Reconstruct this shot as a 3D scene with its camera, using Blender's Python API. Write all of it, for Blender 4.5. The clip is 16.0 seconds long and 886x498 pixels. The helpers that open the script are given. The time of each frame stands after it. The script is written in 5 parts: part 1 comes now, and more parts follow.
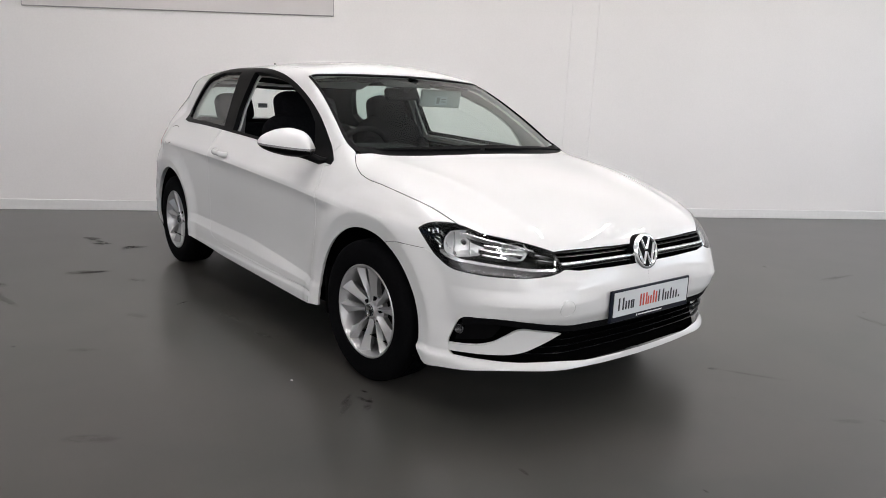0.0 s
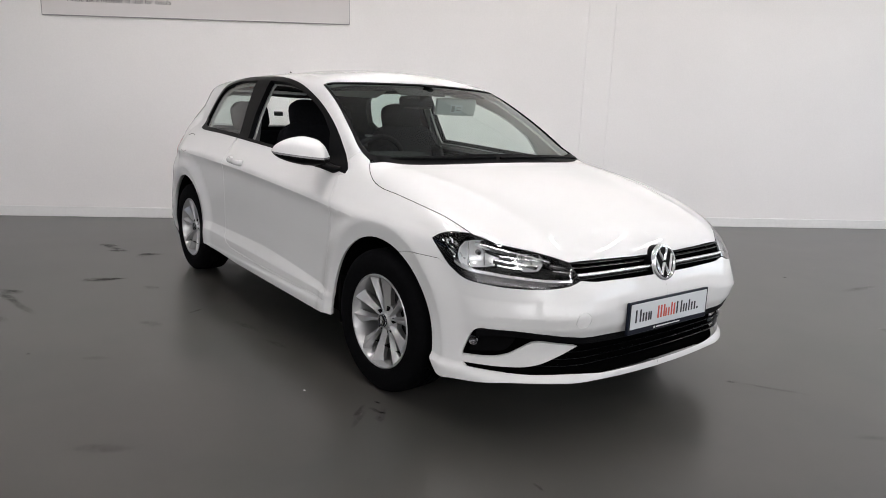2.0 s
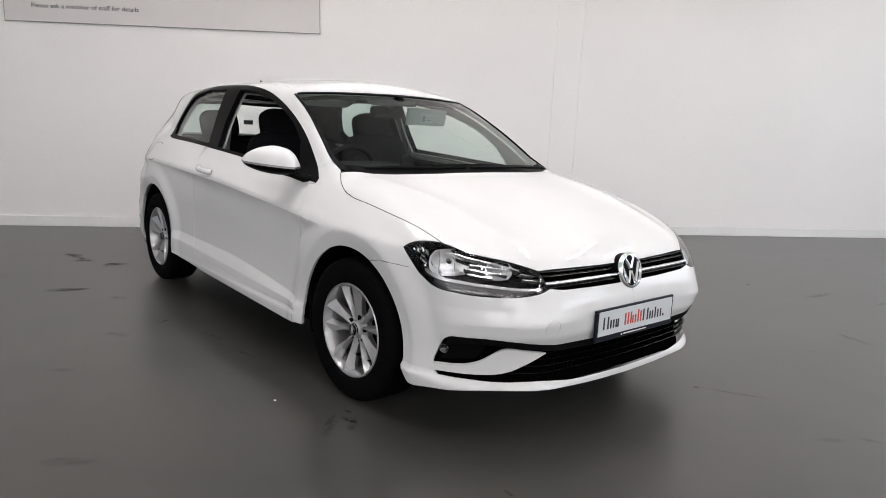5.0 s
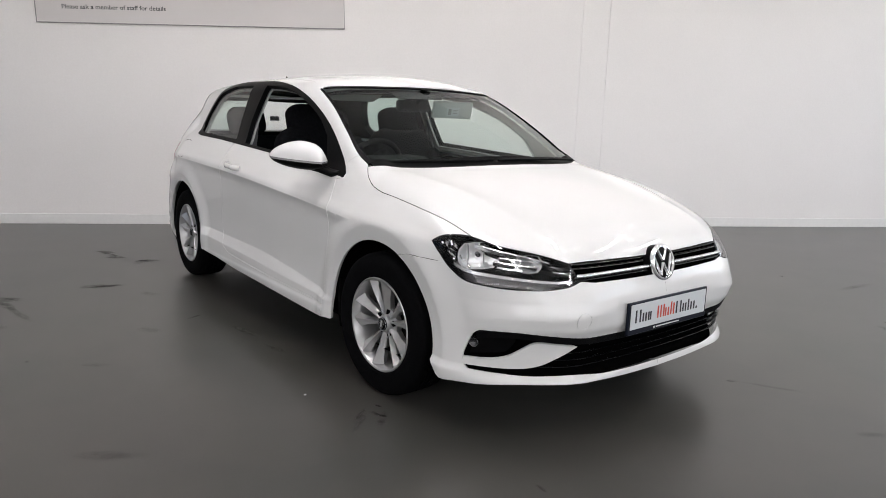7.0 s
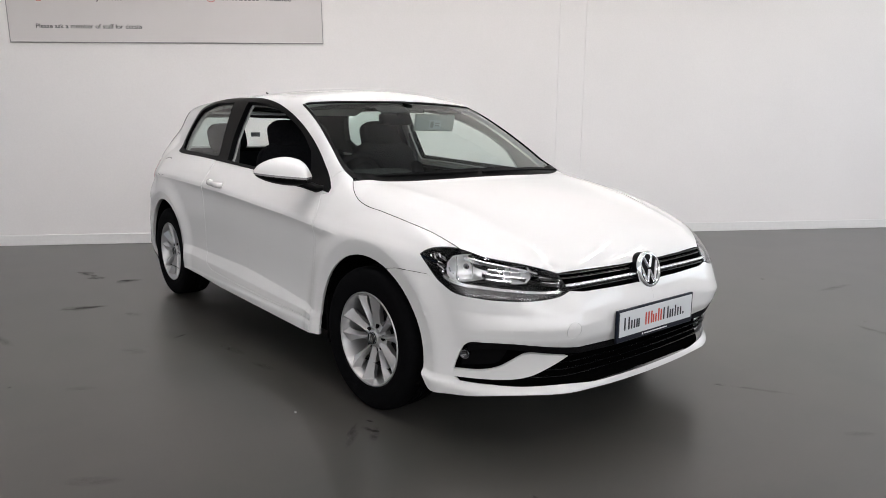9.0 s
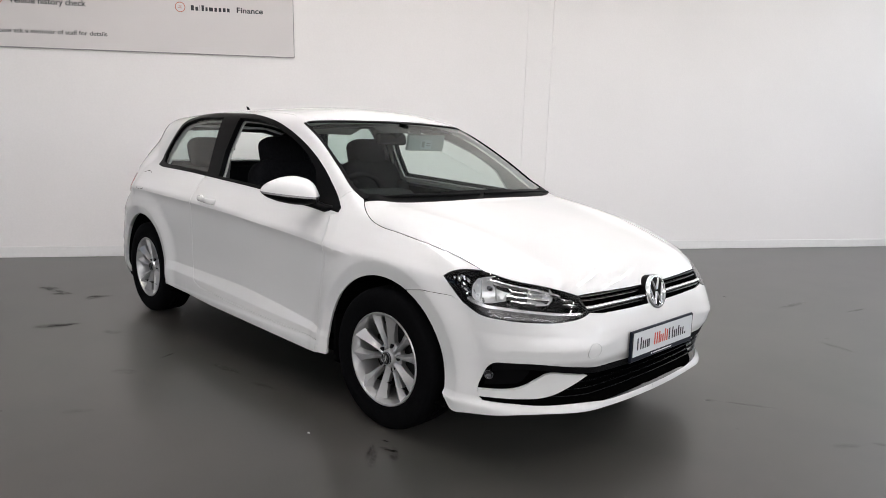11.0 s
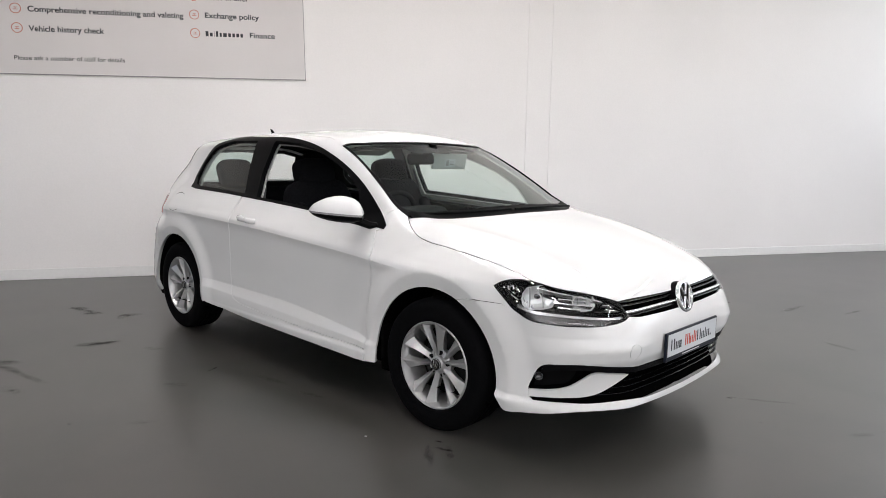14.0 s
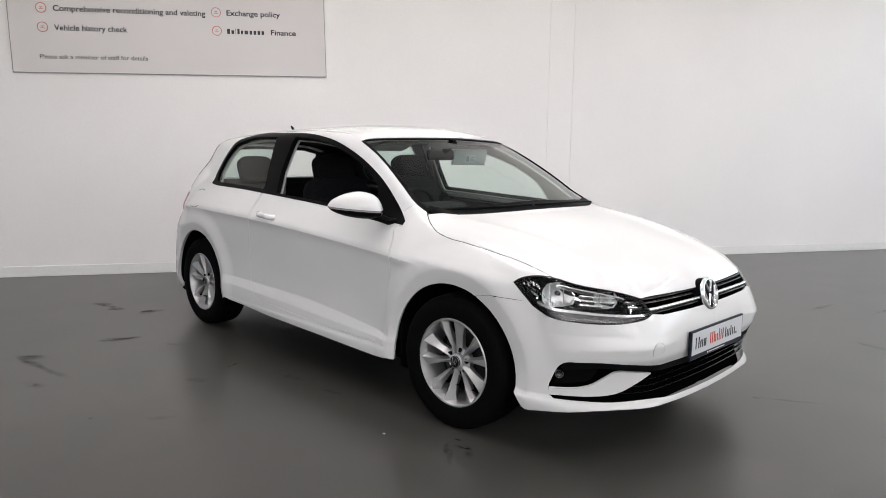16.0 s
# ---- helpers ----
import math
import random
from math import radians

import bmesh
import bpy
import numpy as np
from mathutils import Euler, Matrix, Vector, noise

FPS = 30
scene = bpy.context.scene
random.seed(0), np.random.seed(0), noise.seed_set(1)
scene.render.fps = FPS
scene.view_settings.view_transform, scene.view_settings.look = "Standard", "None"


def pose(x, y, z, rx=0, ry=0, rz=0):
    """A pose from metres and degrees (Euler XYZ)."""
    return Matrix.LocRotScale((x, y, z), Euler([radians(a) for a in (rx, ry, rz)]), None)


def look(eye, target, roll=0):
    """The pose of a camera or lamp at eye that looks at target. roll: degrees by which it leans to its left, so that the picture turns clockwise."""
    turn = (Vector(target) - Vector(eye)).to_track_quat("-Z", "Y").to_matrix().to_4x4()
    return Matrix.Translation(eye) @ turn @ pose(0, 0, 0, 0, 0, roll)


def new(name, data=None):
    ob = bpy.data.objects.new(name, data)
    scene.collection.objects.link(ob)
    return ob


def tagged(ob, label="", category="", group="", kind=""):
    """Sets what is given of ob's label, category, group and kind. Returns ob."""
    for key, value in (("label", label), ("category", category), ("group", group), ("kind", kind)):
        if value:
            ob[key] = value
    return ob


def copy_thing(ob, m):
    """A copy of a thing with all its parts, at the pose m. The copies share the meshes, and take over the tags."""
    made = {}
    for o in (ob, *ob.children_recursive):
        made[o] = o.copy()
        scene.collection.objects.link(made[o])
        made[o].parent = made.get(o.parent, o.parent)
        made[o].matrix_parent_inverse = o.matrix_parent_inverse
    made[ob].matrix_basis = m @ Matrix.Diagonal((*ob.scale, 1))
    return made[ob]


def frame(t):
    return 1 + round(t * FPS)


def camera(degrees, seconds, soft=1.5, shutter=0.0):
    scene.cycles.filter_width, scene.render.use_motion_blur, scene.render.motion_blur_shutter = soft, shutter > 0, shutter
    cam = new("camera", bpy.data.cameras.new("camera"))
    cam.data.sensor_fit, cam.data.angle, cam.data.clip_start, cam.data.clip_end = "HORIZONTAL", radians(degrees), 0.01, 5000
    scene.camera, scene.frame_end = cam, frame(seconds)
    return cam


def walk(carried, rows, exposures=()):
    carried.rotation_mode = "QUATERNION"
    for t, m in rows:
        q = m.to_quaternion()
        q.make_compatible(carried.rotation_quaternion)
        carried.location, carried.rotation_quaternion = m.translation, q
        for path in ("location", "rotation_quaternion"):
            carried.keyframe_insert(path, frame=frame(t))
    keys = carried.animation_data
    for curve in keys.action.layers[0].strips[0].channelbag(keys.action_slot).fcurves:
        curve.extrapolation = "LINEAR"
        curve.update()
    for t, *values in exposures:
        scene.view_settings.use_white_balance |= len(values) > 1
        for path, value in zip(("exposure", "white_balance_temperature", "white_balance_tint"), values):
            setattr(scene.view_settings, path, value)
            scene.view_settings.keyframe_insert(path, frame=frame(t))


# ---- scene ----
cam = camera(65.7, 16.0, soft=0.6)
PATH = [
    (0, (3.766, -2.399, 1.217), (2.243, -1.17, 0.803), 2.3),
    (0.5, (3.776, -2.388, 1.227), (2.258, -1.155, 0.807), 1.9),
    (1, (3.764, -2.383, 1.222), (2.236, -1.162, 0.807), 1.6),
    (1.5, (3.754, -2.379, 1.218), (2.212, -1.174, 0.809), 1.9),
    (2, (3.743, -2.379, 1.222), (2.19, -1.182, 0.827), 2.3),
    (2.5, (3.74, -2.395, 1.219), (2.193, -1.187, 0.837), 1.7),
    (3, (3.748, -2.397, 1.22), (2.211, -1.174, 0.844), 1.5),
    (3.5, (3.751, -2.397, 1.216), (2.244, -1.132, 0.859), 1.8),
    (4, (3.766, -2.394, 1.227), (2.275, -1.109, 0.873), 2.6),
    (6.5, (3.743, -2.391, 1.222), (2.201, -1.177, 0.834), 2.0),
    (7, (3.738, -2.39, 1.219), (2.19, -1.184, 0.834), 1.7),
    (7.5, (3.742, -2.398, 1.218), (2.192, -1.192, 0.84), 2.5),
    (8, (3.752, -2.398, 1.221), (2.202, -1.19, 0.848), 1.4),
    (8.5, (3.748, -2.396, 1.22), (2.201, -1.182, 0.857), 1.1),
    (9, (3.724, -2.414, 1.227), (2.205, -1.162, 0.874), 0.5),
    (9.5, (3.697, -2.46, 1.24), (2.194, -1.187, 0.891), 0.6),
    (12, (3.474, -2.91, 1.287), (2.141, -1.449, 0.987), 1.3),
    (12.5, (3.513, -3.007, 1.295), (2.188, -1.541, 0.99), 0.4),
    (13, (3.509, -3.036, 1.295), (2.166, -1.58, 1.017), 0.4),
    (13.5, (3.485, -3.048, 1.29), (2.122, -1.608, 1.026), 0.4),
    (14, (3.497, -3.054, 1.291), (2.123, -1.627, 1.019), 0.9),
    (14.5, (3.502, -3.048, 1.283), (2.12, -1.631, 1.002), 1.2),
    (15, (3.499, -3.025, 1.275), (2.111, -1.614, 0.99), 0.1),
    (15.5, (3.486, -3.018, 1.281), (2.081, -1.625, 0.994), 0.6),
    (16, (3.48, -3.02, 1.277), (2.062, -1.638, 0.998), 0.7),
]
walk(cam, [(t, look(eye, target, roll)) for t, eye, target, roll in PATH], exposures=((0, 0.07), (4, 0.09), (9, 0.11), (12, 0.20), (14.5, 0.21), (16, 0.17)))

# ---- world and exposure ----
world = bpy.data.worlds.new("daylight")
scene.world = world
world.use_nodes = True
sky = world.node_tree.nodes.new("ShaderNodeTexSky")
sky.sky_type, sky.sun_disc, sky.sun_elevation, sky.sun_rotation = "NISHITA", False, radians(40), radians(120)
world.node_tree.links.new(sky.outputs[0], world.node_tree.nodes["Background"].inputs[0])
world.node_tree.nodes["Background"].inputs[1].default_value = 0.10
scene.view_settings.exposure = 0.0


# ---- materials ----
def material(name, color, rough=0.5, metal=0.0, coat=0.0, grain=0.0, grain_scale=40.0, bump=0.0, bump_scale=80.0, stain=0.0, stain_scale=1.5, rough_var=0.0, spec=0.5):
    """A surface with its colour, fine grain, wide stains, uneven gloss and relief."""
    m = bpy.data.materials.new(name)
    m.use_nodes = True
    t = m.node_tree
    b = t.nodes["Principled BSDF"]
    b.inputs["Base Color"].default_value = (*color, 1)
    b.inputs["Roughness"].default_value = rough
    b.inputs["Metallic"].default_value = metal
    b.inputs["Coat Weight"].default_value = coat
    b.inputs["Coat Roughness"].default_value = 0.03
    b.inputs["Specular IOR Level"].default_value = spec
    if not (grain or bump or stain or rough_var):
        return m
    where = t.nodes.new("ShaderNodeTexCoord")

    def speckle(scale, detail):
        n = t.nodes.new("ShaderNodeTexNoise")
        n.inputs["Scale"].default_value, n.inputs["Detail"].default_value = scale, detail
        t.links.new(where.outputs["Object"], n.inputs["Vector"])
        return n

    last = None
    for amount, scale in ((grain, grain_scale), (stain, stain_scale)):
        if amount:
            n = speckle(scale, 4.0)
            ramp = t.nodes.new("ShaderNodeMapRange")
            ramp.inputs["From Min"].default_value, ramp.inputs["From Max"].default_value = 0.3, 0.7
            ramp.inputs["To Min"].default_value, ramp.inputs["To Max"].default_value = 1 - amount, 1 + amount
            t.links.new(n.outputs["Fac"], ramp.inputs["Value"])
            mix = t.nodes.new("ShaderNodeVectorMath")
            mix.operation = "SCALE"
            mix.inputs[0].default_value = color
            if last:
                t.links.new(last.outputs[0], mix.inputs[0])
            t.links.new(ramp.outputs[0], mix.inputs["Scale"])
            last = mix
    if last:
        t.links.new(last.outputs[0], b.inputs["Base Color"])
    if rough_var:
        n = speckle(stain_scale * 1.7, 3.0)
        ramp = t.nodes.new("ShaderNodeMapRange")
        ramp.inputs["From Min"].default_value, ramp.inputs["From Max"].default_value = 0.3, 0.7
        ramp.inputs["To Min"].default_value, ramp.inputs["To Max"].default_value = rough - rough_var, rough + rough_var
        t.links.new(n.outputs["Fac"], ramp.inputs["Value"])
        t.links.new(ramp.outputs[0], b.inputs["Roughness"])
    if bump:
        n = speckle(bump_scale, 3.0)
        r = t.nodes.new("ShaderNodeBump")
        r.inputs["Strength"].default_value, r.inputs["Distance"].default_value = bump, 0.004
        t.links.new(n.outputs["Fac"], r.inputs["Height"])
        t.links.new(r.outputs[0], b.inputs["Normal"])
    return m


def clear_glass(name, tint, gloss=1.0):
    """Thin glass: tinted, see-through, mirror-like towards grazing angles."""
    m = bpy.data.materials.new(name)
    m.use_nodes = True
    t = m.node_tree
    t.nodes.remove(t.nodes["Principled BSDF"])
    see, shine, mix, fres = (t.nodes.new("ShaderNode" + n) for n in ("BsdfTransparent", "BsdfGlossy", "MixShader", "LayerWeight"))
    see.inputs[0].default_value = (*tint, 1)
    shine.inputs["Roughness"].default_value = 0.02
    shine.inputs["Color"].default_value = (gloss, gloss, gloss, 1)
    fres.inputs[0].default_value = 0.5
    steep, base = t.nodes.new("ShaderNodeMath"), t.nodes.new("ShaderNodeMath")
    steep.operation, base.operation = "POWER", "MULTIPLY_ADD"
    steep.inputs[1].default_value, base.inputs[1].default_value, base.inputs[2].default_value = 5.0, 0.93, 0.045
    t.links.new(fres.outputs["Facing"], steep.inputs[0])
    t.links.new(steep.outputs[0], base.inputs[0])
    t.links.new(base.outputs[0], mix.inputs[0])
    t.links.new(see.outputs[0], mix.inputs[1])
    t.links.new(shine.outputs[0], mix.inputs[2])
    t.links.new(mix.outputs[0], t.nodes["Material Output"].inputs[0])
    return m


def glow(name, color, strength):
    m = bpy.data.materials.new(name)
    m.use_nodes = True
    b = m.node_tree.nodes["Principled BSDF"]
    b.inputs["Base Color"].default_value = (0.8, 0.8, 0.8, 1)
    b.inputs["Emission Color"].default_value = (*color, 1)
    b.inputs["Emission Strength"].default_value = strength
    return m


PAINT = material("white_car_paint", (0.70, 0.70, 0.695), 0.45, coat=1.0, spec=0.0, grain=0.012, grain_scale=900, stain=0.01, stain_scale=2.0)
BLACK_TRIM = material("black_trim", (0.003, 0.003, 0.0033), 0.4, bump=0.04, bump_scale=500, spec=0.05)
GRILLE_BLACK = material("satin_black_grille", (0.003, 0.003, 0.0035), 0.24, spec=0.4, grain=0.1, grain_scale=200)
BLACK_GLOSS = material("black_gloss", (0.004, 0.004, 0.0045), 0.1, spec=0.4)
BLACK_GRAIN = material("black_grained_plastic", (0.004, 0.004, 0.0046), 0.6, spec=0.05, bump=0.25, bump_scale=420, grain=0.15, grain_scale=200)
CHROME = material("chrome", (0.80, 0.81, 0.82), 0.13, metal=1.0)
SILVER = material("silver_alloy", (0.50, 0.50, 0.505), 0.36, metal=0.75, coat=0.5, grain=0.03, grain_scale=700)
DARK_METAL = material("dark_metal", (0.022, 0.022, 0.022), 0.5, metal=0.6, grain=0.2, grain_scale=60)
RUBBER = material("tyre_rubber", (0.0035, 0.0035, 0.004), 0.8, spec=0.03, bump=0.2, bump_scale=260, grain=0.2, grain_scale=90)
LINER = material("wheel_liner", (0.004, 0.004, 0.004), 0.95, spec=0.0, bump=0.3, bump_scale=120)
CLOTH = material("dark_seat_cloth", (0.006, 0.006, 0.007), 0.95, spec=0.03, grain=0.2, grain_scale=60)
DASH = material("dashboard_plastic", (0.009, 0.0097, 0.010), 0.75, spec=0.08, grain=0.1, grain_scale=60)
GREY_TRIM = material("grey_pillar_trim", (0.37, 0.37, 0.36), 0.8, bump=0.15, bump_scale=500, grain=0.04, grain_scale=300)
VISOR = material("grey_visor_cloth", (0.56, 0.57, 0.56), 0.85, bump=0.2, bump_scale=700, grain=0.04, grain_scale=300)
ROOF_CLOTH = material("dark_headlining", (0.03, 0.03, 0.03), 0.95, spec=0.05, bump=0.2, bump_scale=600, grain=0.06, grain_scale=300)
GREEN_GLASS = clear_glass("green_tinted_glass", (0.66, 0.77, 0.73))
SCREEN_GLASS = clear_glass("windscreen_glass", (0.88, 0.965, 0.925))
PALE_GLASS = clear_glass("pale_green_glass", (0.93, 0.98, 0.955))
LENS = clear_glass("lamp_lens", (0.93, 0.93, 0.93), 0.7)
LAMP_SILVER = material("bright_lamp_trim", (0.80, 0.81, 0.82), 0.26, metal=0.85)
RED_LENS = material("red_lens", (0.45, 0.02, 0.015), 0.1, coat=1.0)
PLATE_WHITE = material("plate_silver_white", (0.62, 0.64, 0.66), 0.35, grain=0.02, grain_scale=300)
PLATE_DARK = material("plate_surround", (0.008, 0.010, 0.018), 0.3, spec=0.15, grain=0.1, grain_scale=100)
INK_DARK = material("dark_ink", (0.015, 0.017, 0.025), 0.5)
INK_RED = material("red_ink", (0.55, 0.07, 0.04), 0.5)
INK_GREY = material("grey_ink", (0.06, 0.06, 0.063), 0.5)
INK_ROSE = material("rose_ink", (0.50, 0.16, 0.12), 0.5)
STICKER = material("printed_sticker", (0.13, 0.14, 0.15), 0.5, grain=0.6, grain_scale=90)
INK_WHITE = material("white_ink", (0.75, 0.75, 0.75), 0.5)
WALL = material("white_wall_paint", (0.842, 0.818, 0.807), 0.75, grain=0.015, grain_scale=60, bump=0.06, bump_scale=150, stain=0.02, stain_scale=0.7)
SKIRT = material("white_skirting_gloss", (0.80, 0.79, 0.78), 0.4, grain=0.02, grain_scale=30)
FLOOR = material("grey_floor_paint", (0.0500, 0.0480, 0.0438), 0.30, spec=0.78, grain=0.05, grain_scale=120, stain=0.12, stain_scale=1.8)


def smudge_paint(name, color, strength, rough):
    """Dirt rubbed into the floor: thick in the middle, broken up and fading towards its edge."""
    m = bpy.data.materials.new(name)
    m.use_nodes = True
    t = m.node_tree
    b = t.nodes["Principled BSDF"]
    b.inputs["Base Color"].default_value = (*color, 1)
    b.inputs["Roughness"].default_value = rough
    b.inputs["Specular IOR Level"].default_value = 0.3
    where, reach, fade, place, grain, broken, both, see, mix = (t.nodes.new("ShaderNode" + n) for n in ("TexCoord", "VectorMath", "MapRange", "NewGeometry", "TexNoise", "MapRange", "Math", "BsdfTransparent", "MixShader"))
    reach.operation, both.operation = "LENGTH", "MULTIPLY"
    fade.interpolation_type = "SMOOTHSTEP"
    for node, values in ((fade, (0.15, 1.0, strength, 0.0)), (broken, (0.36, 0.60, 0.15, 1.0))):
        for key, value in zip(("From Min", "From Max", "To Min", "To Max"), values):
            node.inputs[key].default_value = value
    grain.inputs["Scale"].default_value, grain.inputs["Detail"].default_value = 22.0, 4.0
    t.links.new(where.outputs["Object"], reach.inputs[0])
    t.links.new(reach.outputs["Value"], fade.inputs["Value"])
    t.links.new(place.outputs["Position"], grain.inputs["Vector"])
    t.links.new(grain.outputs["Fac"], broken.inputs["Value"])
    t.links.new(fade.outputs[0], both.inputs[0])
    t.links.new(broken.outputs[0], both.inputs[1])
    t.links.new(both.outputs[0], mix.inputs[0])
    t.links.new(see.outputs[0], mix.inputs[1])
    t.links.new(b.outputs[0], mix.inputs[2])
    t.links.new(mix.outputs[0], t.nodes["Material Output"].inputs[0])
    return m


DARK_SMUDGE = smudge_paint("dark_rubber_smudge", (0.016, 0.015, 0.013), 0.75, 0.45)
FAINT_SMUDGE = smudge_paint("faint_smudge", (0.024, 0.022, 0.020), 0.40, 0.40)
PALE_SMUDGE = smudge_paint("pale_dusty_smudge", (0.11, 0.105, 0.10), 0.35, 0.4)


def cloud(m, color, scale, amount):
    """Lets a second tone drift over a material in broad soft clouds."""
    t = m.node_tree
    b = t.nodes["Principled BSDF"]
    held = b.inputs["Base Color"].links[0].from_socket
    where, n, reach, mix = (t.nodes.new("ShaderNode" + k) for k in ("TexCoord", "TexNoise", "MapRange", "Mix"))
    mix.data_type = "RGBA"
    n.inputs["Scale"].default_value, n.inputs["Detail"].default_value, n.inputs["Distortion"].default_value = scale, 3.0, 0.6
    for key, value in zip(("From Min", "From Max", "To Min", "To Max"), (0.35, 0.65, 0.0, amount)):
        reach.inputs[key].default_value = value
    reach.interpolation_type = "SMOOTHSTEP"
    t.links.new(where.outputs["Object"], n.inputs["Vector"])
    t.links.new(n.outputs["Fac"], reach.inputs["Value"])
    t.links.new(reach.outputs[0], mix.inputs[0])
    t.links.new(held, mix.inputs[6])
    mix.inputs[7].default_value = (*color, 1)
    t.links.new(mix.outputs[2], b.inputs["Base Color"])


cloud(FLOOR, (0.0365, 0.0377, 0.0333), 0.9, 0.75)
cloud(FLOOR, (0.062, 0.057, 0.0505), 2.6, 0.35)
CEIL = material("white_ceiling", (0.86, 0.86, 0.86), 0.85, grain=0.02, grain_scale=50)
SIGN = material("grey_sign_board", (0.635, 0.605, 0.60), 0.45, grain=0.012, grain_scale=200, stain=0.015, stain_scale=1.2)
SIGN_EDGE = material("sign_edge", (0.30, 0.29, 0.29), 0.5)
FRAME_WHITE = material("white_window_frame", (0.75, 0.75, 0.75), 0.4, grain=0.02, grain_scale=60)
GAP = material("panel_joint", (0.002, 0.002, 0.002), 0.95, spec=0.0)
LIGHT = glow("light_diffuser", (1.0, 0.955, 0.955), 41.0)


from mathutils.geometry import delaunay_2d_cdt

# ---- the car's outer form, as smooth functions; x ahead, y to its left, z up ----
def curve(xs, ys):
    """A smooth monotone curve through a few design points."""
    xs, ys = np.array(xs, float), np.array(ys, float)
    h, d = np.diff(xs), np.diff(ys) / np.diff(xs)
    m = np.zeros(len(xs))
    m[0], m[-1] = d[0], d[-1]
    for i in range(1, len(xs) - 1):
        if d[i - 1] * d[i] > 0:
            m[i] = 2 * d[i - 1] * d[i] / (d[i - 1] + d[i])

    def at(x):
        x = np.asarray(x, float)
        i = np.clip(np.searchsorted(xs, x) - 1, 0, len(h) - 1)
        t = np.clip((x - xs[i]) / h[i], -1.0, 2.0)
        out = t < 0
        over = t > 1
        s = np.clip(t, 0, 1)
        y = (1 + 2 * s) * (1 - s) ** 2 * ys[i] + s * (1 - s) ** 2 * h[i] * m[i] + s * s * (3 - 2 * s) * ys[i + 1] + s * s * (s - 1) * h[i] * m[i + 1]
        y = np.where(out, ys[0] + m[0] * (x - xs[0]), y)
        return np.where(over, ys[-1] + m[-1] * (x - xs[-1]), y)
    return at


def smax(a, b, k):
    h = np.maximum(k - np.abs(a - b), 0) / k
    return np.maximum(a, b) + h * h * k / 4


AXLE, HUB_Z, ARCH = 1.315, 0.316, 0.362
crease_z = curve([-2.0, -1.2, -0.37, 0.5, 1.0, 1.6], [0.868, 0.858, 0.836, 0.789, 0.752, 0.715])
side_profile = curve([-0.70, -0.64, -0.58, -0.52, -0.44, -0.30, -0.16, -0.035, 0.0, 0.012, 0.06, 0.13, 0.17, 0.3], [-0.089, -0.050, -0.022, -0.014, -0.0185, -0.021, -0.016, -0.0125, -0.012, -0.0125, -0.034, -0.078, -0.112, -0.28])
side_plan = curve([-2.3, -2.0, -1.7, -1.3, -0.6, 0.2, 0.9, 1.3, 1.6, 1.9, 2.2], [0.755, 0.80, 0.838, 0.855, 0.866, 0.868, 0.862, 0.856, 0.842, 0.812, 0.78])
nose_profile = curve([0.14, 0.165, 0.185, 0.21, 0.24, 0.275, 0.40, 0.455, 0.50, 0.55, 0.60, 0.64, 0.68, 0.72, 0.76, 0.90], [2.06, 2.11, 2.140, 2.150, 2.148, 2.125, 2.14, 2.163, 2.165, 2.157, 2.14, 2.122, 2.10, 2.074, 2.04, 1.90])
bonnet_mid = curve([0.8, 1.0, 1.2, 1.5, 1.75, 1.9, 2.0, 2.06, 2.10], [1.02, 0.998, 0.968, 0.918, 0.862, 0.817, 0.776, 0.740, 0.70])
bonnet_fall = curve([0.9, 1.2, 1.5, 1.8, 2.0], [0.045, 0.06, 0.09, 0.145, 0.18])
roof_mid = curve([-2.0, -1.75, -1.3, -0.8, -0.2, 0.15, 0.40, 0.6], [1.325, 1.365, 1.415, 1.443, 1.452, 1.437, 1.402, 1.355])


ledge_z = curve([-1.0, -0.78, 0.0, 0.4, 0.8, 1.0], [0.434, 0.433, 0.428, 0.403, 0.362, 0.340])
ledge_low = curve([-1.0, -0.5, 0.0, 0.34, 0.86, 1.0], [0.385, 0.375, 0.362, 0.348, 0.330, 0.322])


def half_width(x, z):
    """The side of the body below the windows, with its crease, tucked waist and flared wheel arches."""
    over = z - crease_z(x)
    fade = np.clip((1.14 - x) / 0.16, 0, 1)
    fade = fade * fade * (3 - 2 * fade)
    w = side_plan(x) + side_profile(over) + 0.012 * fade * np.where(over < 0, np.exp(over / 0.028), np.exp(-over / 0.06))
    ledge = np.clip((ledge_z(x) - z) / (ledge_z(x) - ledge_low(x)), 0, 1) * np.clip((0.95 - np.abs(x)) / 0.14, 0, 1)
    w = w + 0.018 * ledge + 0.006 * np.clip((0.298 - z) / 0.016, 0, 1) * np.clip((0.95 - np.abs(x)) / 0.10, 0, 1)
    for ax in (-AXLE, AXLE):
        r = np.hypot(x - ax, z - HUB_Z)
        t = np.clip((0.56 - r) / 0.126, 0, 1)
        w = w + (0.023 * t * t * (3 - 2 * t) - 0.011 * np.clip((0.434 - r) / 0.060, 0, 1.2)) * (z > 0.1)
    lip = np.where(z > 0.262, 0.016 * np.clip(1 - (z - 0.262) / 0.030, 0, 1) ** 1.5, 0.016 - 0.30 * (0.262 - z))
    return w + lip * np.clip((x - 1.62) / 0.06, 0, 1)


